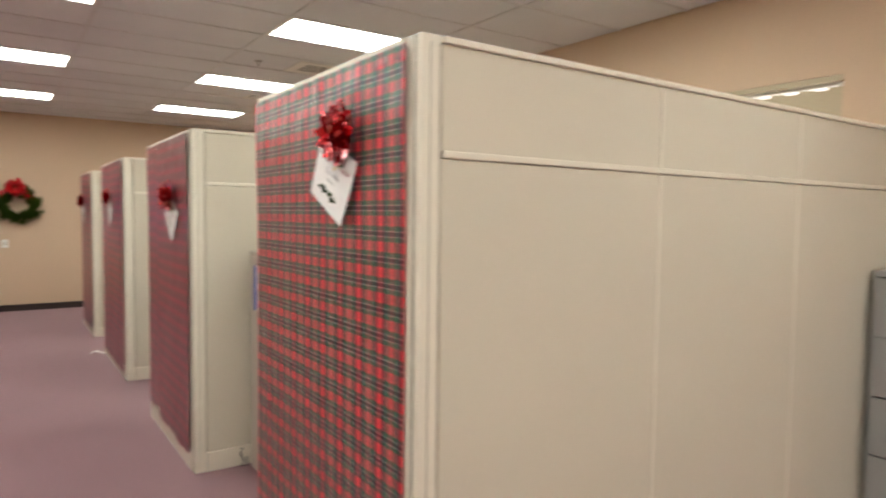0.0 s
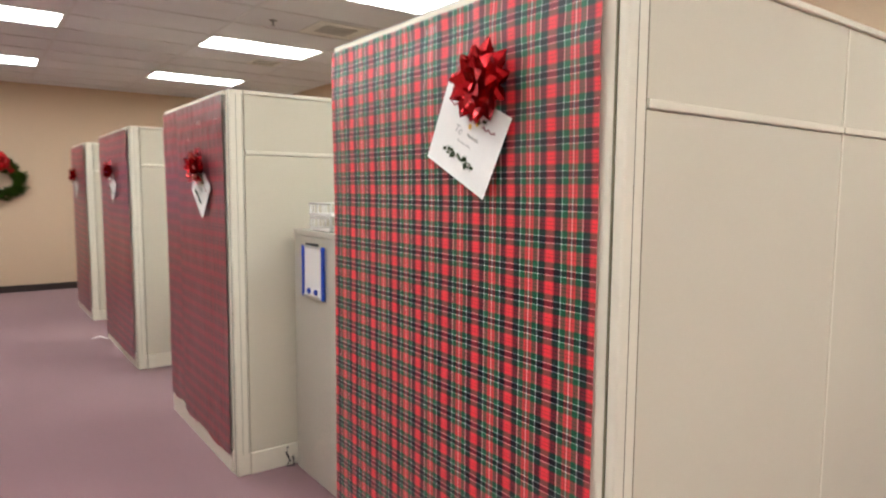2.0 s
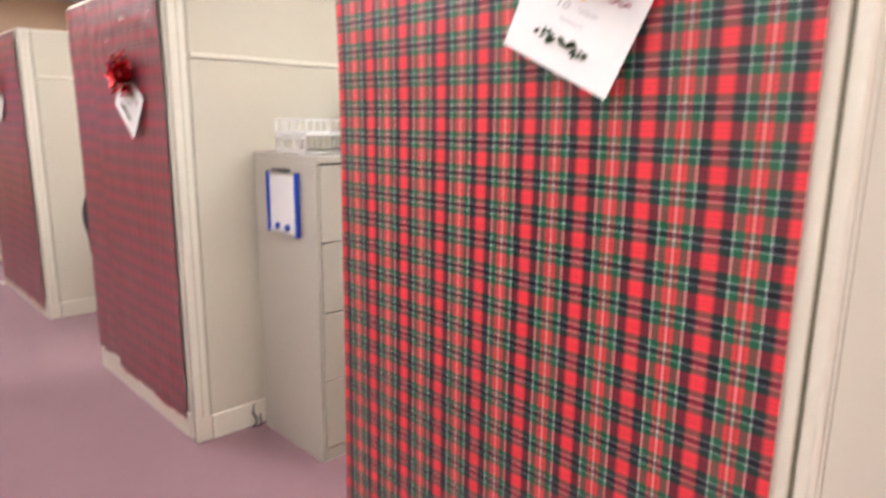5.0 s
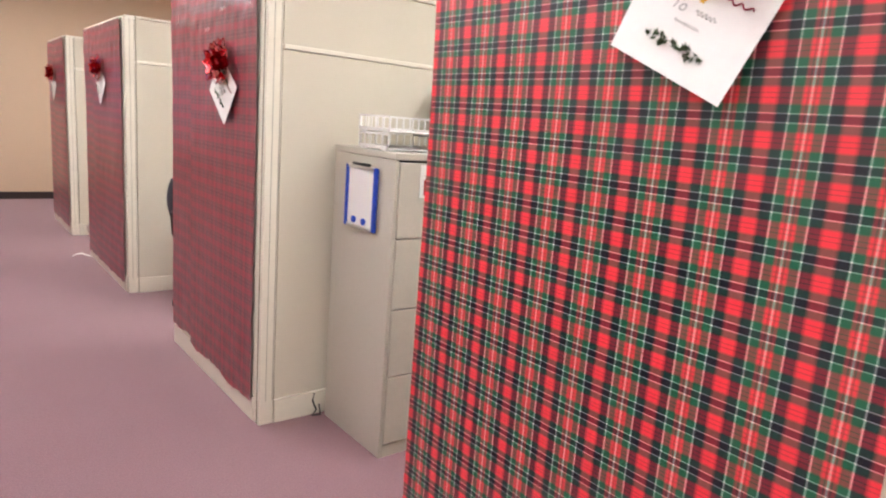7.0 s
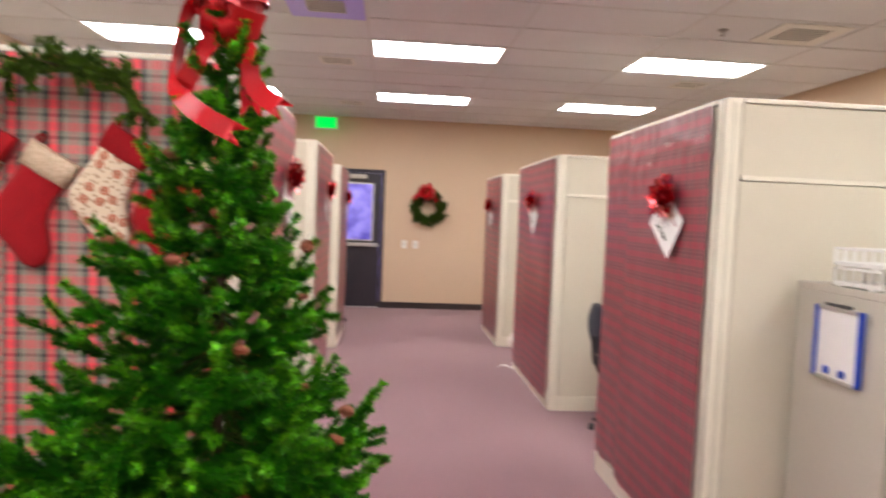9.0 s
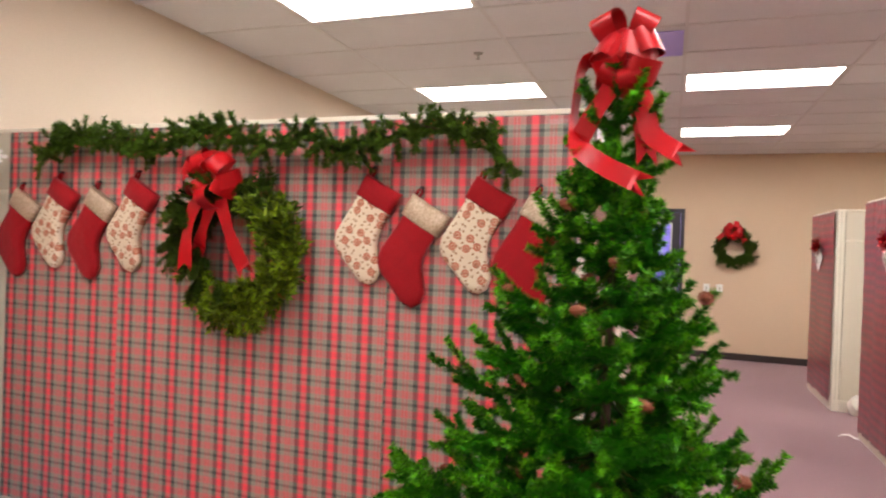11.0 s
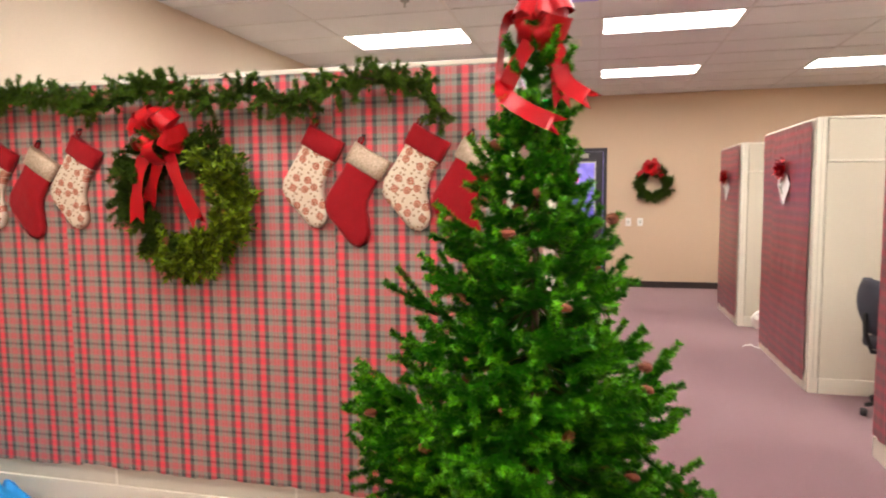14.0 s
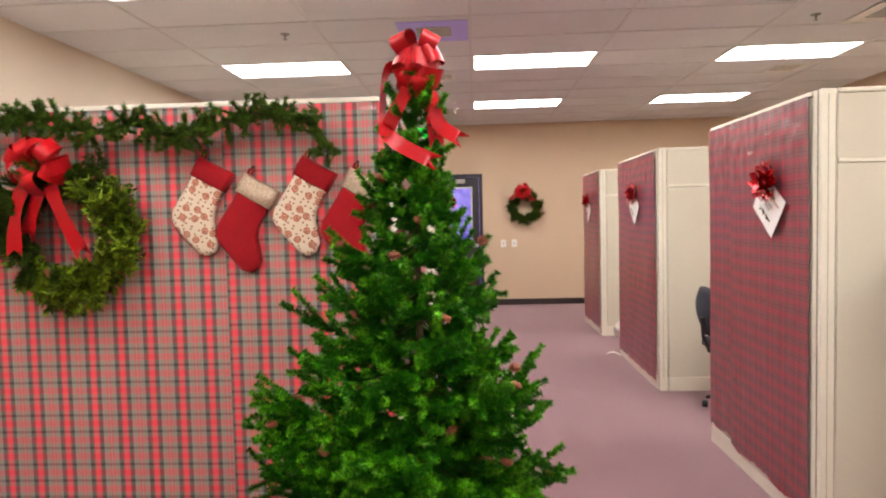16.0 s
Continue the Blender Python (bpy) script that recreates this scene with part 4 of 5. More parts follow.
BOWS_R = [(3.175, 1.81, 0.112), (5.67, 1.66, 0.12), (8.45, 1.69, 0.118), (10.9, 1.68, 0.118)]
for k, (y, z, s) in enumerate(BOWS_R):
    gift_bow(pose(X_R - 0.024, y, z, 0, k * 40, -90), s, 60 + k)
    if k == 0:
        name_card(pose(X_R - 0.019, 3.256, 1.677, 0, 0, -90) @ pose(0, 0, 0, 0, 25, 0), 5, True)
    else:
        name_card(pose(X_R - 0.02, y, z - 0.12, 0, 0, -90) @ pose(0, 0, 0, 0, 32 + 3 * k, 0), 5 + k, k == 1)
for k, (y, z) in enumerate(((6.1, 1.7), (8.15, 1.7), (10.5, 1.69))):
    gift_bow(pose(X_L + 0.022, y, z, 0, k * 50, 90), 0.12, 70 + k)
    name_card(pose(X_L + 0.018, y, z - 0.13, 0, 0, 90) @ pose(0, 0, 0, 0, 32, 0), 15 + k, False)


# ---- filing cabinets and what stands on them ----
def lateral_file(m, width, depth, height, label, steel):
    """Four-drawer lateral file; front at y = 0 facing -y, x from 0 to its width."""
    t = thing("filing_cabinet", label, "filing cabinet", m, group="filing cabinets")
    part("side_panel", B(0, 0.018, 0.004, depth, 0.0, height - 0.03, bevel=0.002), steel, t)
    part("side_panel", B(width - 0.018, width, 0.004, depth, 0.0, height - 0.03, bevel=0.002), steel, t)
    part("back_panel", B(0.018, width - 0.018, depth - 0.015, depth, 0.02, height - 0.03), steel, t)
    part("top", B(-0.002, width + 0.002, 0.0, depth + 0.002, height - 0.03, height, bevel=0.005), steel, t)
    part("plinth", B(0.0185, width - 0.0185, 0.003, 0.02, 0.0, 0.056), steel, t)
    zs = [0.06, 0.372, 0.672, 0.975, height - 0.036]
    for a, b in zip(zs, zs[1:]):
        d = part("drawer", B(0.02, width - 0.02, -0.004, 0.03, a + 0.003, b - 0.003, bevel=0.003), steel, t)
        part("handle", B(width / 2 - 0.07, width / 2 + 0.07, -0.02, -0.004, b - 0.075, b - 0.06, bevel=0.004), M_STEEL, d, "steel drawer handle")
        part("label_holder", B(width / 2 - 0.04, width / 2 + 0.04, -0.007, -0.004, b - 0.12, b - 0.095, bevel=0.001), M_WHITE, d)
    # Added black sheet, gives the gaps between drawers their shade.
    part("gap_shade", B(0.019, width - 0.019, 0.032, 0.04, 0.05, height - 0.031), M_BLACK, t)
    return t


lateral_file(pose(2.629, 4.688, 0), 0.91, 0.495, 1.328, "putty-coloured steel lateral filing cabinet beside a partition", M_GREYSTEEL)
lateral_file(pose(5.0, 2.735, 0, 0, 0, -90), 0.91, 0.42, 1.31, "grey steel lateral filing cabinet against the side wall", M_GREYDARK)

board = thing("dry_erase_board", "small white dry-erase board with blue frame on a cabinet side", "whiteboard", pose(2.6245, 5.046, 0.982, 0, 0, -90))
part("board", B(0.012, 0.228, -0.008, 0.0, 0.01, 0.262, bevel=0.002), M_PAPER, board)
part("side_frame", B(0.222, 0.245, -0.018, 0.0, 0.0, 0.272, bevel=0.006), M_BLUE, board)
part("side_frame", B(-0.004, 0.014, -0.018, 0.0, 0.0, 0.272, bevel=0.006), M_BLUE, board)
part("end_rail", B(0.012, 0.224, -0.014, 0.0, -0.002, 0.014, bevel=0.003), M_STEEL, board)
part("end_rail", B(0.012, 0.224, -0.014, 0.0, 0.258, 0.274, bevel=0.003), M_STEEL, board)
for x in (0.075, 0.155):
    part("magnet", lathe(bmesh.new(), [(0.014, 0), (0.016, 0.004), (0.014, 0.01), (0.009, 0.011)], 16), M_BLUE, board, "blue round magnet", m=pose(x, -0.008, 0.035, 90))
part("marker", tube(bmesh.new(), [(0.06, -0.016, 0.279), (0.12, -0.016, 0.279), (0.13, -0.016, 0.279), (0.19, -0.016, 0.279)], [0.006, 0.006, 0.0075, 0.007], 10), M_BLACK, board, "black marker pen")


def letter_tray(m, label):
    """A white plastic tray with slotted sides and an open front."""
    t = thing("letter_tray", label, "letter tray", m, group="stacked letter trays")
    w, d, h = 0.29, 0.23, 0.066
    part("base", B(0, w, 0, d, 0, 0.004, bevel=0.001), M_WHITE, t)
    for x in (0.0, w - 0.004):
        side = boxes((x, x + 0.004, 0.0, d, 0.058, h), (x, x + 0.004, 0.0, d, 0.004, 0.014))
        for k in range(6):
            y = k * (d - 0.008) / 5
            box(side, x, x + 0.004, y, y + 0.008, 0.014, 0.058)
        part("slotted_side", side, M_WHITE, t)
    back = boxes((0.005, w - 0.005, d - 0.004, d, 0.058, h), (0.005, w - 0.005, d - 0.004, d, 0.004, 0.014))
    for k in range(8):
        x = 0.006 + k * (w - 0.026) / 7
        box(back, x, x + 0.007, d - 0.004, d, 0.014, 0.058)
    part("slotted_back", back, M_WHITE, t)
    for x in (0.0, w - 0.012):
        part("foot", B(x, x + 0.012, 0.02, 0.05, -0.006, 0.0), M_WHITE, t)
        part("foot", B(x, x + 0.012, d - 0.05, d - 0.02, -0.006, 0.0), M_WHITE, t)
    return t


letter_tray(pose(2.634, 4.765, 1.334, 0, 0, 0), "white slotted plastic letter tray on a filing cabinet")
letter_tray(pose(2.636, 4.76, 1.406, 0, 0, 2), "white slotted plastic letter tray stacked on another")
bx = thing("box_file", "black upright box file on a filing cabinet", "box file", pose(3.15, 4.88, 1.328))
part("case", B(0, 0.085, 0, 0.29, 0, 0.3, bevel=0.004), M_BLACK, bx)
part("case", B(0.09, 0.175, 0.005, 0.295, 0, 0.3, bevel=0.004), M_BLACK, bx)
part("label", B(0.015, 0.07, -0.002, 0.0, 0.17, 0.24), M_PAPER, bx, "white spine label")
nt = thing("cabinet_notice", "white paper notice with red ribbon print on a drawer", "notice", pose(2.745, 4.681, 1.148))
part("sheet", B(0, 0.19, -0.003, 0.0, 0, 0.135), M_PAPER, nt)
part("printed_ribbon", boxes((0.02, 0.035, -0.005, -0.003, 0.01, 0.075), (0.035, 0.05, -0.005, -0.003, 0.03, 0.06)), M_FELT, nt)
for k in range(4):
    part("text_bar", B(0.065, 0.17 - 0.02 * (k % 2), -0.004, -0.003, 0.1 - k * 0.022, 0.106 - k * 0.022), M_INK, nt)
single("power_cord", tube(bmesh.new(), [(2.585, 5.212, 0.11), (2.57, 5.2, 0.08), (2.59, 5.195, 0.03), (2.565, 5.19, 0.008), (2.607, 5.185, 0.006), (2.612, 5.21, 0.05)], 0.0045, 8), M_BLACK, "thin black power cord at a partition foot", "cord", smooth=True)


# ---- office chairs ----
def office_chair(m, label):
    """Swivel chair facing +x."""
    t = thing("office_chair", label, "office chair", m, group="office chairs")
    part("seat", B(-0.23, 0.24, -0.24, 0.24, 0.43, 0.51, bevel=0.03), M_CHAIR, t, smooth=True)
    bm = bmesh.new()
    grid = []
    for j in range(9):
        v = j / 8
        w = 0.21 * (0.55 + 0.45 * math.sin(math.pi * (0.12 + 0.74 * v)))
        grid.append([(-0.22 - 0.06 * math.sin(math.pi * (0.1 + 0.6 * v)) + 0.05 * (abs(u) ** 2), u * w, 0.56 + 0.36 * v) for u in (-1, -0.6, -0.2, 0.2, 0.6, 1)])
    fr = [[bm.verts.new(p) for p in row] for row in grid]
    bk = [[bm.verts.new((p[0] - 0.055, p[1], p[2])) for p in row] for row in grid]
    for G in (fr, bk):
        for r0, r1 in zip(G, G[1:]):
            for i in range(5):
                bm.faces.new((r0[i], r0[i + 1], r1[i + 1], r1[i]))
    for i in range(5):
        bm.faces.new((fr[0][i], fr[0][i + 1], bk[0][i + 1], bk[0][i])), bm.faces.new((fr[-1][i], fr[-1][i + 1], bk[-1][i + 1], bk[-1][i]))
    for j in range(8):
        bm.faces.new((fr[j][0], fr[j + 1][0], bk[j + 1][0], bk[j][0])), bm.faces.new((fr[j][-1], fr[j + 1][-1], bk[j + 1][-1], bk[j][-1]))
    part("backrest", bm, M_CHAIR, t, smooth=True)
    part("back_bar", tube(bmesh.new(), [(-0.1, 0, 0.42), (-0.28, 0, 0.44), (-0.325, 0, 0.55), (-0.335, 0, 0.7)], 0.016, 8), M_BLACK, t)
    part("gas_lift", tube(bmesh.new(), [(0, 0, 0.1), (0, 0, 0.28), (0, 0, 0.281), (0, 0, 0.43)], [0.028, 0.028, 0.016, 0.016], 12), M_BLACK, t)
    for k in range(5):
        a = k * math.tau / 5 + 0.6
        c, s = math.cos(a), math.sin(a)
        part("base_arm", tube(bmesh.new(), [(0, 0, 0.12), (0.15 * c, 0.15 * s, 0.105), (0.3 * c, 0.3 * s, 0.075)], [0.026, 0.02, 0.014], 8), M_BLACK, t)
        w = bmesh.new()
        lathe(w, [(0.012, -0.022), (0.026, -0.018), (0.026, 0.018), (0.012, 0.022)], 14)
        part("caster", w, M_BLACK, t, m=pose(0.31 * c, 0.31 * s, 0.027, 90, 0, math.degrees(a) + 60))
    for sg in (-1, 1):
        part("armrest", tube(bmesh.new(), [(-0.05, 0.23 * sg, 0.45), (-0.06, 0.29 * sg, 0.5), (-0.06, 0.29 * sg, 0.66), (-0.12, 0.29 * sg, 0.68), (0.12, 0.29 * sg, 0.68)], 0.015, 8), M_BLACK, t)
    return t


office_chair(pose(2.825, 7.3, 0, 0, 0, 8), "navy cloth office swivel chair in a cubicle opening")
office_chair(pose(0.1, 11.75, 0, 0, 0, 170), "navy cloth office swivel chair in a cubicle opening")


# ---- end wall: door, switches, exit sign ----
dr = thing("exit_door", "dark bronze exit door with glass pane and push bar, closed", "door")
dr["kind"] = "structure"
part("door_frame", boxes((DX0, DX0 + 0.055, Y_NORTH - 0.02, Y_NORTH + 0.12, 0, DZ), (DX1 - 0.055, DX1, Y_NORTH - 0.02, Y_NORTH + 0.12, 0, DZ), (DX0 + 0.055, DX1 - 0.055, Y_NORTH - 0.02, Y_NORTH + 0.12, DZ - 0.055, DZ)), M_DOOR, dr)
gx0, gx1, gz0, gz1 = 0.13, 0.735, 1.07, 2.0
lx0, lx1 = DX0 + 0.06, DX1 - 0.06
part("leaf", boxes((lx0, gx0, Y_NORTH + 0.02, Y_NORTH + 0.065, 0.012, DZ - 0.06), (gx1, lx1, Y_NORTH + 0.02, Y_NORTH + 0.065, 0.012, DZ - 0.06),
                   (gx0, gx1, Y_NORTH + 0.02, Y_NORTH + 0.065, 0.012, gz0), (gx0, gx1, Y_NORTH + 0.02, Y_NORTH + 0.065, gz1, DZ - 0.06)), M_DOOR, dr)
glass, gn, gl, gp = nodes_of("clear_glass")
gp.inputs["Base Color"].default_value = (0.9, 0.9, 1.0, 1)
gp.inputs["Transmission Weight"].default_value, gp.inputs["Roughness"].default_value, gp.inputs["IOR"].default_value = 1.0, 0.02, 1.1
pane = part("pane", B(gx0, gx1, Y_NORTH + 0.036, Y_NORTH + 0.042, gz0, gz1), glass, dr)
pane.visible_shadow = False
part("glazing_bead", boxes((gx1 - 0.022, gx1, Y_NORTH + 0.008, Y_NORTH + 0.019, gz0, gz1), (gx0, gx0 + 0.022, Y_NORTH + 0.008, Y_NORTH + 0.019, gz0, gz1), (gx0 + 0.022, gx1 - 0.022, Y_NORTH + 0.008, Y_NORTH + 0.019, gz0, gz0 + 0.022),
                           (gx0 + 0.022, gx1 - 0.022, Y_NORTH + 0.008, Y_NORTH + 0.019, gz1 - 0.022, gz1)), M_STEEL, dr)
part("push_bar", B(lx0 + 0.03, lx1 - 0.02, Y_NORTH - 0.05, Y_NORTH - 0.005, 0.985, 1.04, bevel=0.008), M_STEEL, dr, "steel push bar")
part("door_closer", B(0.3, 0.62, Y_NORTH - 0.035, Y_NORTH + 0.015, 2.06, 2.13, bevel=0.006), M_GREYSTEEL, dr, "grey door closer")
part("threshold", B(DX0 + 0.055, DX1 - 0.055, Y_NORTH - 0.01, Y_NORTH + 0.1, 0.0, 0.011), M_STEEL, dr)

dusk, dn, dl, dp = nodes_of("dusk_outdoors")
co_, ns_, rp_ = dn.new("ShaderNodeTexCoord"), dn.new("ShaderNodeTexNoise"), dn.new("ShaderNodeValToRGB")
ns_.inputs["Scale"].default_value, ns_.inputs["Detail"].default_value = 3.2, 7
dl.new(co_.outputs["Object"], ns_.inputs["Vector"]), dl.new(ns_.outputs["Fac"], rp_.inputs["Fac"])
rp_.color_ramp.elements[0].position, rp_.color_ramp.elements[1].position = 0.32, 0.66
rp_.color_ramp.elements[0].color, rp_.color_ramp.elements[1].color = (0.07, 0.05, 0.34, 1), (0.56, 0.44, 1.0, 1)
dl.new(rp_.outputs["Color"], dp.inputs["Emission Color"])
dp.inputs["Base Color"].default_value = (0.1, 0.08, 0.3, 1)
dp.inputs["Emission Strength"].default_value = 0.95
structure("backdrop", B(-3.0, 4.0, 15.2, 15.25, -0.2, 4.0), dusk, "violet-blue dusk outdoors beyond the door glass", "outdoors")

for x in (1.245, 1.425):
    sw = thing("light_switch", "white wall switch plate on the tan wall", "light switch", pose(x, Y_NORTH, 1.04), group="switches by the door")
    part("plate", B(-0.042, 0.042, -0.007, 0, -0.062, 0.062, bevel=0.003), M_WHITE, sw)
    part("toggle", B(-0.012, 0.012, -0.016, -0.0072, -0.024, 0.024, bevel=0.003), M_GREYSTEEL, sw)

ex = thing("exit_sign", "green lit exit sign hanging from the ceiling", "exit sign", pose(-0.03, 12.86, Z_CEIL))
part("bracket", B(-0.05, 0.05, -0.02, 0.02, -0.04, -0.007, bevel=0.003), M_WHITE, ex)
part("frame", boxes((-0.175, 0.175, -0.024, 0.024, -0.058, -0.041), (-0.175, 0.175, -0.024, 0.024, -0.24, -0.225), (-0.175, -0.16, -0.024, 0.024, -0.225, -0.058), (0.16, 0.175, -0.024, 0.024, -0.225, -0.058)), M_WHITE, ex)
part("face", B(-0.16, 0.16, -0.018, 0.018, -0.225, -0.058), glowing("green_exit_light", (0.0, 0.75, 0.06), 0.9), ex, "glowing green face")


# ---- ceiling fittings ----
def vent(x, y, w, d, label, plate=M_WHITE, grille=0.8, slats=7):
    t = thing("ceiling_vent", label, "air vent", pose(x, y, Z_CEIL), group="ceiling vents")
    gw, gd = w * grille, d * grille
    part("plate", boxes((-w / 2, -gw / 2, -d / 2, d / 2, -0.014, -0.007), (gw / 2, w / 2, -d / 2, d / 2, -0.014, -0.007), (-gw / 2, gw / 2, -d / 2, -gd / 2, -0.014, -0.007), (-gw / 2, gw / 2, gd / 2, d / 2, -0.014, -0.007)), plate, t)
    # Thin black plate, painted shade in place of an open duct.
    part("duct_shade", B(-gw / 2, gw / 2, -gd / 2, gd / 2, -0.008, -0.0065), M_BLACK, t)
    for k in range(slats):
        yy = -gd / 2 + (k + 0.5) * gd / slats
        part("slat", B(-gw / 2, gw / 2, yy - gd / slats * 0.14, yy + gd / slats * 0.14, -0.018, -0.0145), M_WHITE, t)
    return t


vent(0.47, 7.57, 0.56, 0.56, "square ceiling air vent, violet window light painted into its white plate", M_VENT, 0.5)
vent(0.42, 9.28, 0.34, 0.3, "small white slatted ceiling air vent")
vent(0.42, 11.7, 0.34, 0.3, "small white slatted ceiling air vent")
vent(4.07, 7.5, 0.54, 0.5, "square white ceiling air vent with slats", M_WHITE, 0.62)
vent(4.12, 9.43, 0.34, 0.3, "small white slatted ceiling air vent")
for x, y in ((3.47, 7.53), (-0.735, 7.5), (-0.735, 4.0)):
    sp = thing("fire_sprinkler", "small dark metal fire sprinkler in the ceiling", "sprinkler", pose(x, y, Z_CEIL), group="sprinklers")
    part("escutcheon", lathe(bmesh.new(), [(0.038, -0.001), (0.034, -0.008), (0.014, -0.012)], 18), M_GREYDARK, sp)
    part("head", lathe(bmesh.new(), [(0.008, -0.012), (0.008, -0.028), (0.004, -0.034), (0.004, -0.044), (0.016, -0.045), (0.016, -0.048)], 14), M_GREYDARK, sp)

# ---- side window with vertical blinds ----
wn = thing("window_1", "side window with beige vertical blinds, closed", "window")
wn["kind"] = "structure"
part("window_frame", boxes((X_EAST + 0.06, X_EAST + 0.1, WY0, WY0 + 0.05, WZ0, WZ1), (X_EAST + 0.06, X_EAST + 0.1, WY1 - 0.05, WY1, WZ0, WZ1), (X_EAST + 0.06, X_EAST + 0.1, WY0 + 0.05, WY1 - 0.05, WZ0, WZ0 + 0.05),
                           (X_EAST + 0.06, X_EAST + 0.1, WY0 + 0.05, WY1 - 0.05, WZ1 - 0.05, WZ1)), M_WHITE, wn)
wp = part("pane", B(X_EAST + 0.078, X_EAST + 0.084, WY0 + 0.05, WY1 - 0.05, WZ0 + 0.05, WZ1 - 0.05), glass, wn)
wp.visible_shadow = False
structure("backdrop", B(6.6, 6.65, 1.0, 7.0, -0.2, 4.0), glowing("pale_daylight", (1.0, 0.93, 0.8), 2.2), "pale daylight outside the side window", "outdoors")
bl = thing("vertical_blinds", "beige vinyl vertical blinds hanging in the window, closed", "blinds", pose(X_EAST + 0.02, 0, 0))
part("head_rail", B(-0.02, 0.03, WY0 + 0.004, WY1 - 0.004, WZ1 - 0.036, WZ1 - 0.002, bevel=0.004), M_BLIND, bl)
for k in range(19):
    y = WY0 + 0.045 + k * 0.086
    if y < WY1 - 0.03:
        s = bmesh.new()
        box(s, -0.001, 0.001, -0.045, 0.045, WZ0 + 0.03, WZ1 - 0.066 - 0.012 * (k % 2))
        part("slat", s, M_BLIND, bl, m=pose(0.005, y, 0, 0, 0, 12))


# ---- winter corner by the side wall ----
def snowflake(m, size, label):
    t = thing("snowflake", label, "snowflake", m, group="snowflakes")
    th = 0.012

    def bar(bm, p, q, w):
        p, q = Vector((p[0], 0, p[1])), Vector((q[0], 0, q[1]))
        d = (q - p).normalized()
        s = Vector((-d.z, 0, d.x)) * w / 2
        front_ = [bm.verts.new(v + Vector((0, -th / 2, 0))) for v in (p - s, q - s, q + s, p + s)]
        back_ = [bm.verts.new(v + Vector((0, th / 2, 0))) for v in (p - s, q - s, q + s, p + s)]
        bm.faces.new(front_), bm.faces.new(back_[::-1])
        for i in range(4):
            bm.faces.new((front_[i], front_[(i + 1) % 4], back_[(i + 1) % 4], back_[i]))

    for k in range(6):
        a = k * math.tau / 6 + 0.5
        bm = bmesh.new()

        def at(r_, off):
            return (math.cos(a) * r_ - math.sin(a) * off, math.sin(a) * r_ + math.cos(a) * off)

        bar(bm, at(size * 0.12, 0), at(size, 0), size * 0.075)
        for r_, ln in ((0.42, 0.3), (0.62, 0.26), (0.8, 0.16)):
            for sg in (-1, 1):
                bar(bm, at(size * r_, 0), at(size * (r_ + ln * 0.62), sg * size * ln * 0.78), size * 0.065)
        bar(bm, at(size * 0.14, 0), at(size * 0.3, size * 0.16), size * 0.06)
        bar(bm, at(size * 0.14, 0), at(size * 0.3, -size * 0.16), size * 0.06)
        part("arm", bm, M_SNOWFLAKE, t)
    hub = bmesh.new()
    for k in range(6):
        a0, a1 = k * math.tau / 6, (k + 1) * math.tau / 6
        bar(hub, (math.cos(a0) * size * 0.16, math.sin(a0) * size * 0.16), (math.cos(a1) * size * 0.16, math.sin(a1) * size * 0.16), size * 0.06)
    part("hub", hub, M_SNOWFLAKE, t)
    return t


snowflake(pose(-2.43, 4.64, 1.88, 0, 0, 55), 0.31, "large white foam snowflake hung before the cream wall")
snowflake(pose(-2.49, 4.8, 1.9, 0, 30, 55), 0.24, "white foam snowflake hung behind a larger one")

swag = thing("tulle_swag", "turquoise tulle swag twisted with white star garland, hanging by the wall", "fabric swag", pose(-2.5, 4.815, 0))
for s, mat, nm in ((0.0, M_TULLE, "turquoise_tulle"), (math.pi, M_TEAL, "teal_tulle"), (math.pi / 2, M_TULLE, "turquoise_tulle")):
    bm = bmesh.new()
    pts, rad = [], []
    for k in range(100):
        z = 0.05 + k * 0.0163
        a = s + k * 0.33
        rr = 0.028 + 0.018 * noise.noise((z * 5, s, 1))
        pts.append((rr * math.cos(a), rr * math.sin(a), z))
        rad.append(0.036 + 0.022 * noise.noise((z * 11, s, 7)) + 0.01 * noise.noise((z * 37, s, 3)))
    tube(bm, pts, rad, 9)
    for v in bm.verts:
        v.co += Vector((noise.noise(v.co * 30), noise.noise(v.co * 30 + Vector((9, 0, 0))), 0)) * 0.03
    part(nm, bm, mat, swag, smooth=True)
stars = bmesh.new()
for k in range(380):
    z = rng.uniform(0.05, 1.68)
    a = rng.uniform(0, math.tau)
    c = Vector((0.088 * math.cos(a), 0.088 * math.sin(a), z))
    n1 = Vector((math.cos(a), math.sin(a), rng.uniform(-0.5, 0.5))).normalized()
    u = n1.cross(Vector((0, 0, 1))).normalized()
    w = n1.cross(u)
    big_ = rng.uniform(0.012, 0.026)
    cv = stars.verts.new(c + n1 * 0.006)
    ring = [stars.verts.new(c + (u * math.cos(i * math.tau / 10) + w * math.sin(i * math.tau / 10)) * (big_ if i % 2 else big_ * 0.45)) for i in range(10)]
    for i in range(10):
        stars.faces.new((cv, ring[i], ring[(i + 1) % 10]))
part("star_garland", stars, M_WHITE, swag, "many small white stars")["kind"] = "stuff"

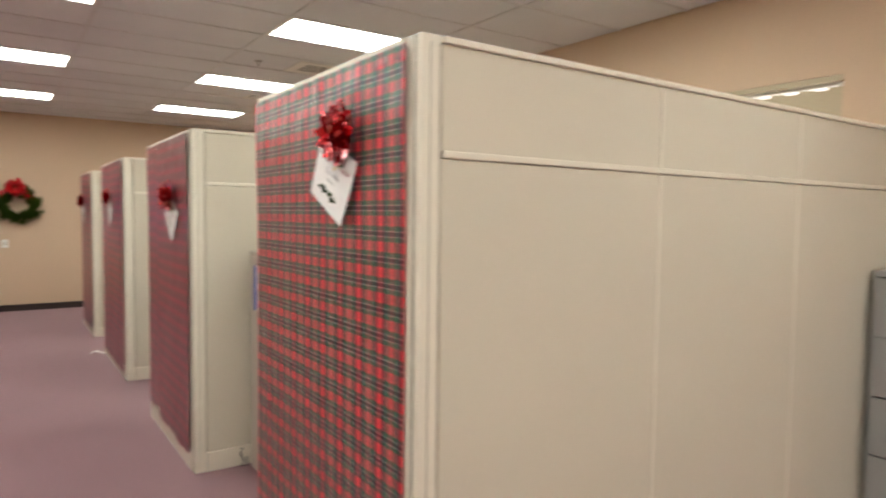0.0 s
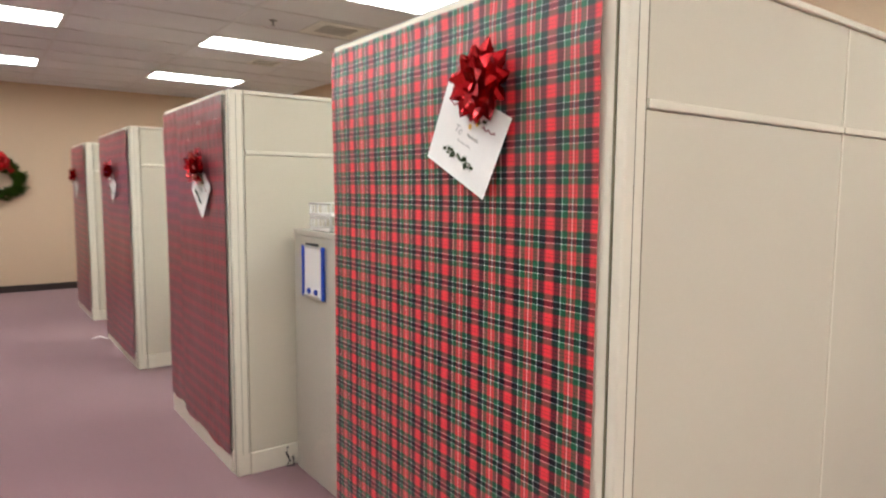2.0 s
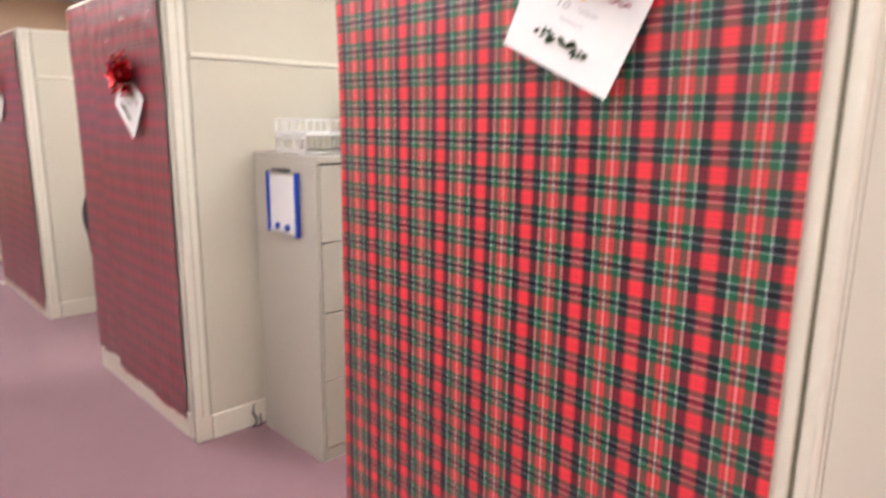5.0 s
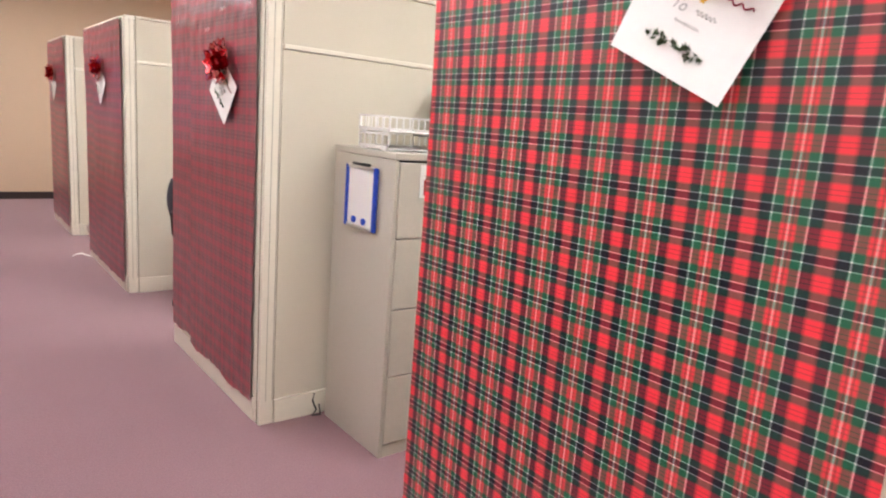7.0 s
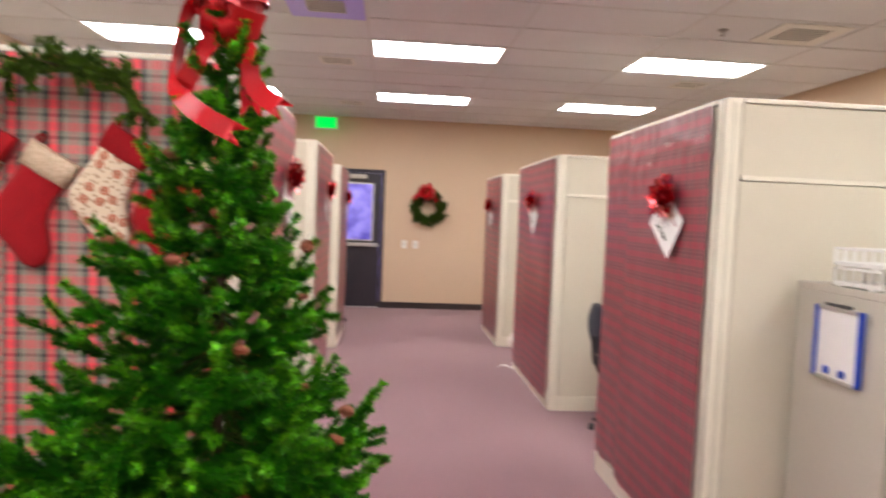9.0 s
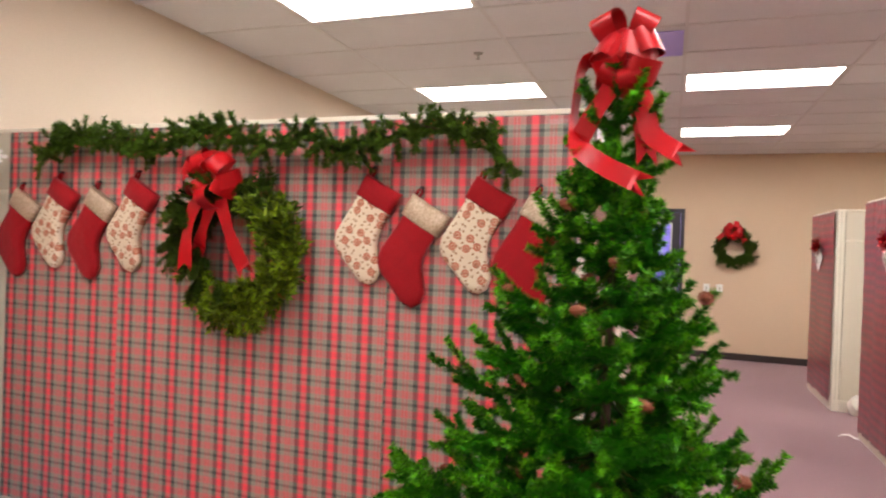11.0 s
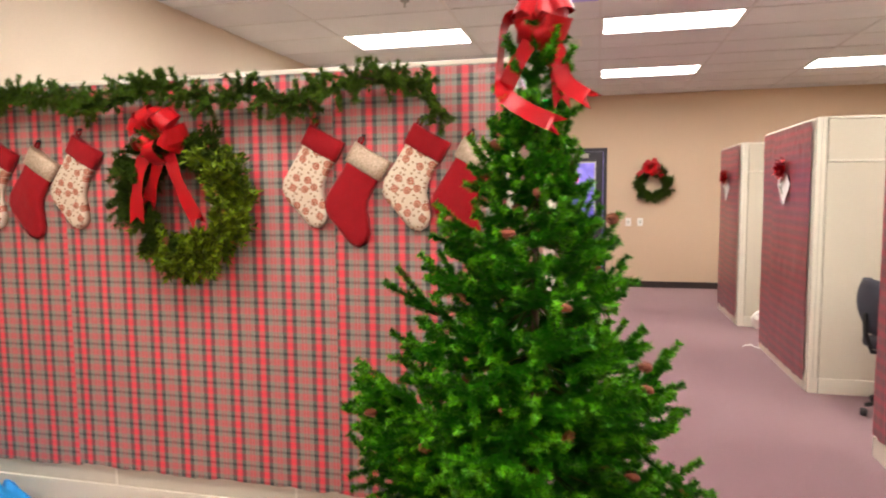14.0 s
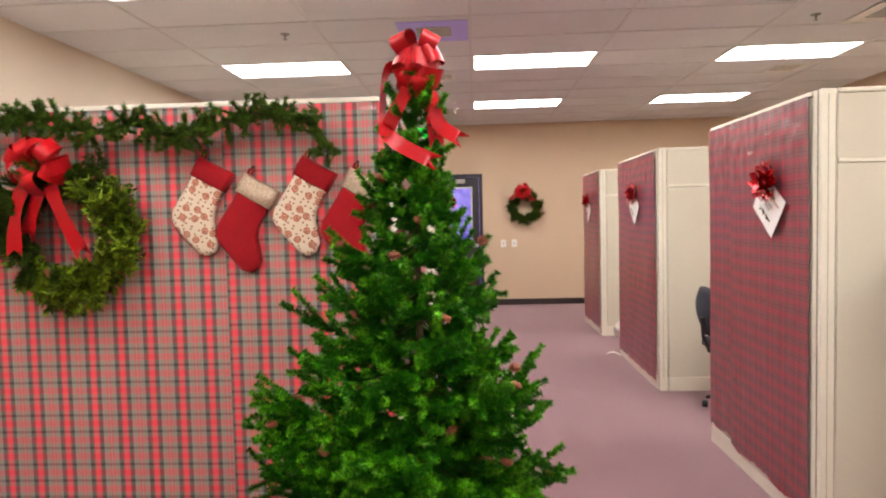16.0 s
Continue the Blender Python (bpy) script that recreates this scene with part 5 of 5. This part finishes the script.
garland("garland", [(-2.52, 4.82, 2.0), (-2.52, 4.79, 2.2), (-2.52, 4.79, 2.4), (-2.52, 4.79, 2.6), (-2.53, 4.76, 2.85), (-2.53, 4.7, 3.0)], "green artificial pine garland hanging from the ceiling by the wall", 77, radius=0.07)
fl = thing("silk_flower", "silver-grey artificial flower fixed in a garland", "flower", pose(-2.46, 4.77, 2.5, 0, 0, 50))
for k in range(14):
    a = k * math.tau / 7
    L = 0.085 if k < 7 else 0.055
    d = Vector((math.cos(a + (k >= 7) * 0.4), -0.35 - 0.4 * (k >= 7), math.sin(a + (k >= 7) * 0.4))).normalized()
    bm = bmesh.new()
    strip(bm, [d * L * 0.05, d * L * 0.5, d * L * 0.85, d * L], d.cross(Vector((0, 1, 0))).normalized(), [0.01, 0.032, 0.024, 0.004])
    part("petal", bm, M_STEEL, fl)

bm = bmesh.new()
grid = []
for j in range(28):
    row = []
    for i in range(40):
        u, v = i / 39, j / 27
        x, y = -2.57 + 0.75 * u, 4.55 + 0.42 * v
        edge = max(0.0, min(1.0, 6 * min(u + 0.12, 1 - u, v, 1 - v)))
        z = 0.012 + edge * (0.13 + 0.09 * noise.noise((x * 7, y * 7, 2.0)) + 0.06 * noise.noise((x * 19, y * 19, 5.0)) + 0.03 * noise.noise((x * 45, y * 45, 8.0)))
        row.append(bm.verts.new((x, y, max(0.004, z))))
    grid.append(row)
for r0, r1 in zip(grid, grid[1:]):
    for i in range(39):
        bm.faces.new((r0[i], r0[i + 1], r1[i + 1], r1[i]))
single("floor_tulle", bm, M_BLUETULLE, "crumpled bright blue tulle lying on the floor", "fabric", smooth=True)
bm = bmesh.new()
grid = []
for j in range(30):
    row = []
    for i in range(24):
        u, v = i / 23, j / 29
        y = 4.3 + 0.74 * u
        z = 0.02 + (0.62 + 0.03 * noise.noise((u * 4, 1, 1))) * v
        row.append(bm.verts.new((X_WEST + 0.035 + 0.02 * noise.noise((y * 9, z * 2.2, 4.0)) + 0.008 * noise.noise((y * 25, z * 9, 1.0)) + 0.05 * (1 - v), y, z)))
    grid.append(row)
for r0, r1 in zip(grid, grid[1:]):
    for i in range(23):
        bm.faces.new((r0[i], r0[i + 1], r1[i + 1], r1[i]))
single("plastic_sheet", bm, M_SHEET, "wrinkled white plastic sheet taped low on the wall", "plastic sheet", smooth=True)
bag = bmesh.new()
bmesh.ops.create_icosphere(bag, subdivisions=4, radius=0.09)
for v in bag.verts:
    k = 1 + 0.25 * noise.noise(v.co * 14) + 0.12 * noise.noise(v.co * 40)
    v.co = Vector((v.co.x * k, v.co.y * k * 0.8, max(-0.088, v.co.z * k * 1.25)))
single("plastic_bag", bag, M_SHEET, "small crumpled white plastic bag at a partition foot", "plastic bag", pose(2.52, 10.08, 0.09), smooth=True)
scrap = bmesh.new()
strip(scrap, [(0.0, 0.0, 0.002), (-0.03, 0.02, 0.012), (-0.07, 0.03, 0.03), (-0.12, 0.035, 0.022), (-0.15, 0.03, 0.004)], Vector((0.2, 1.0, 0.1)).normalized(), [0.03, 0.045, 0.05, 0.04, 0.015])
single("paper_scrap", scrap, M_PAPER, "curled white scrap of wrapping paper on the carpet", "paper scrap", pose(2.29, 9.1, 0.004), smooth=True)
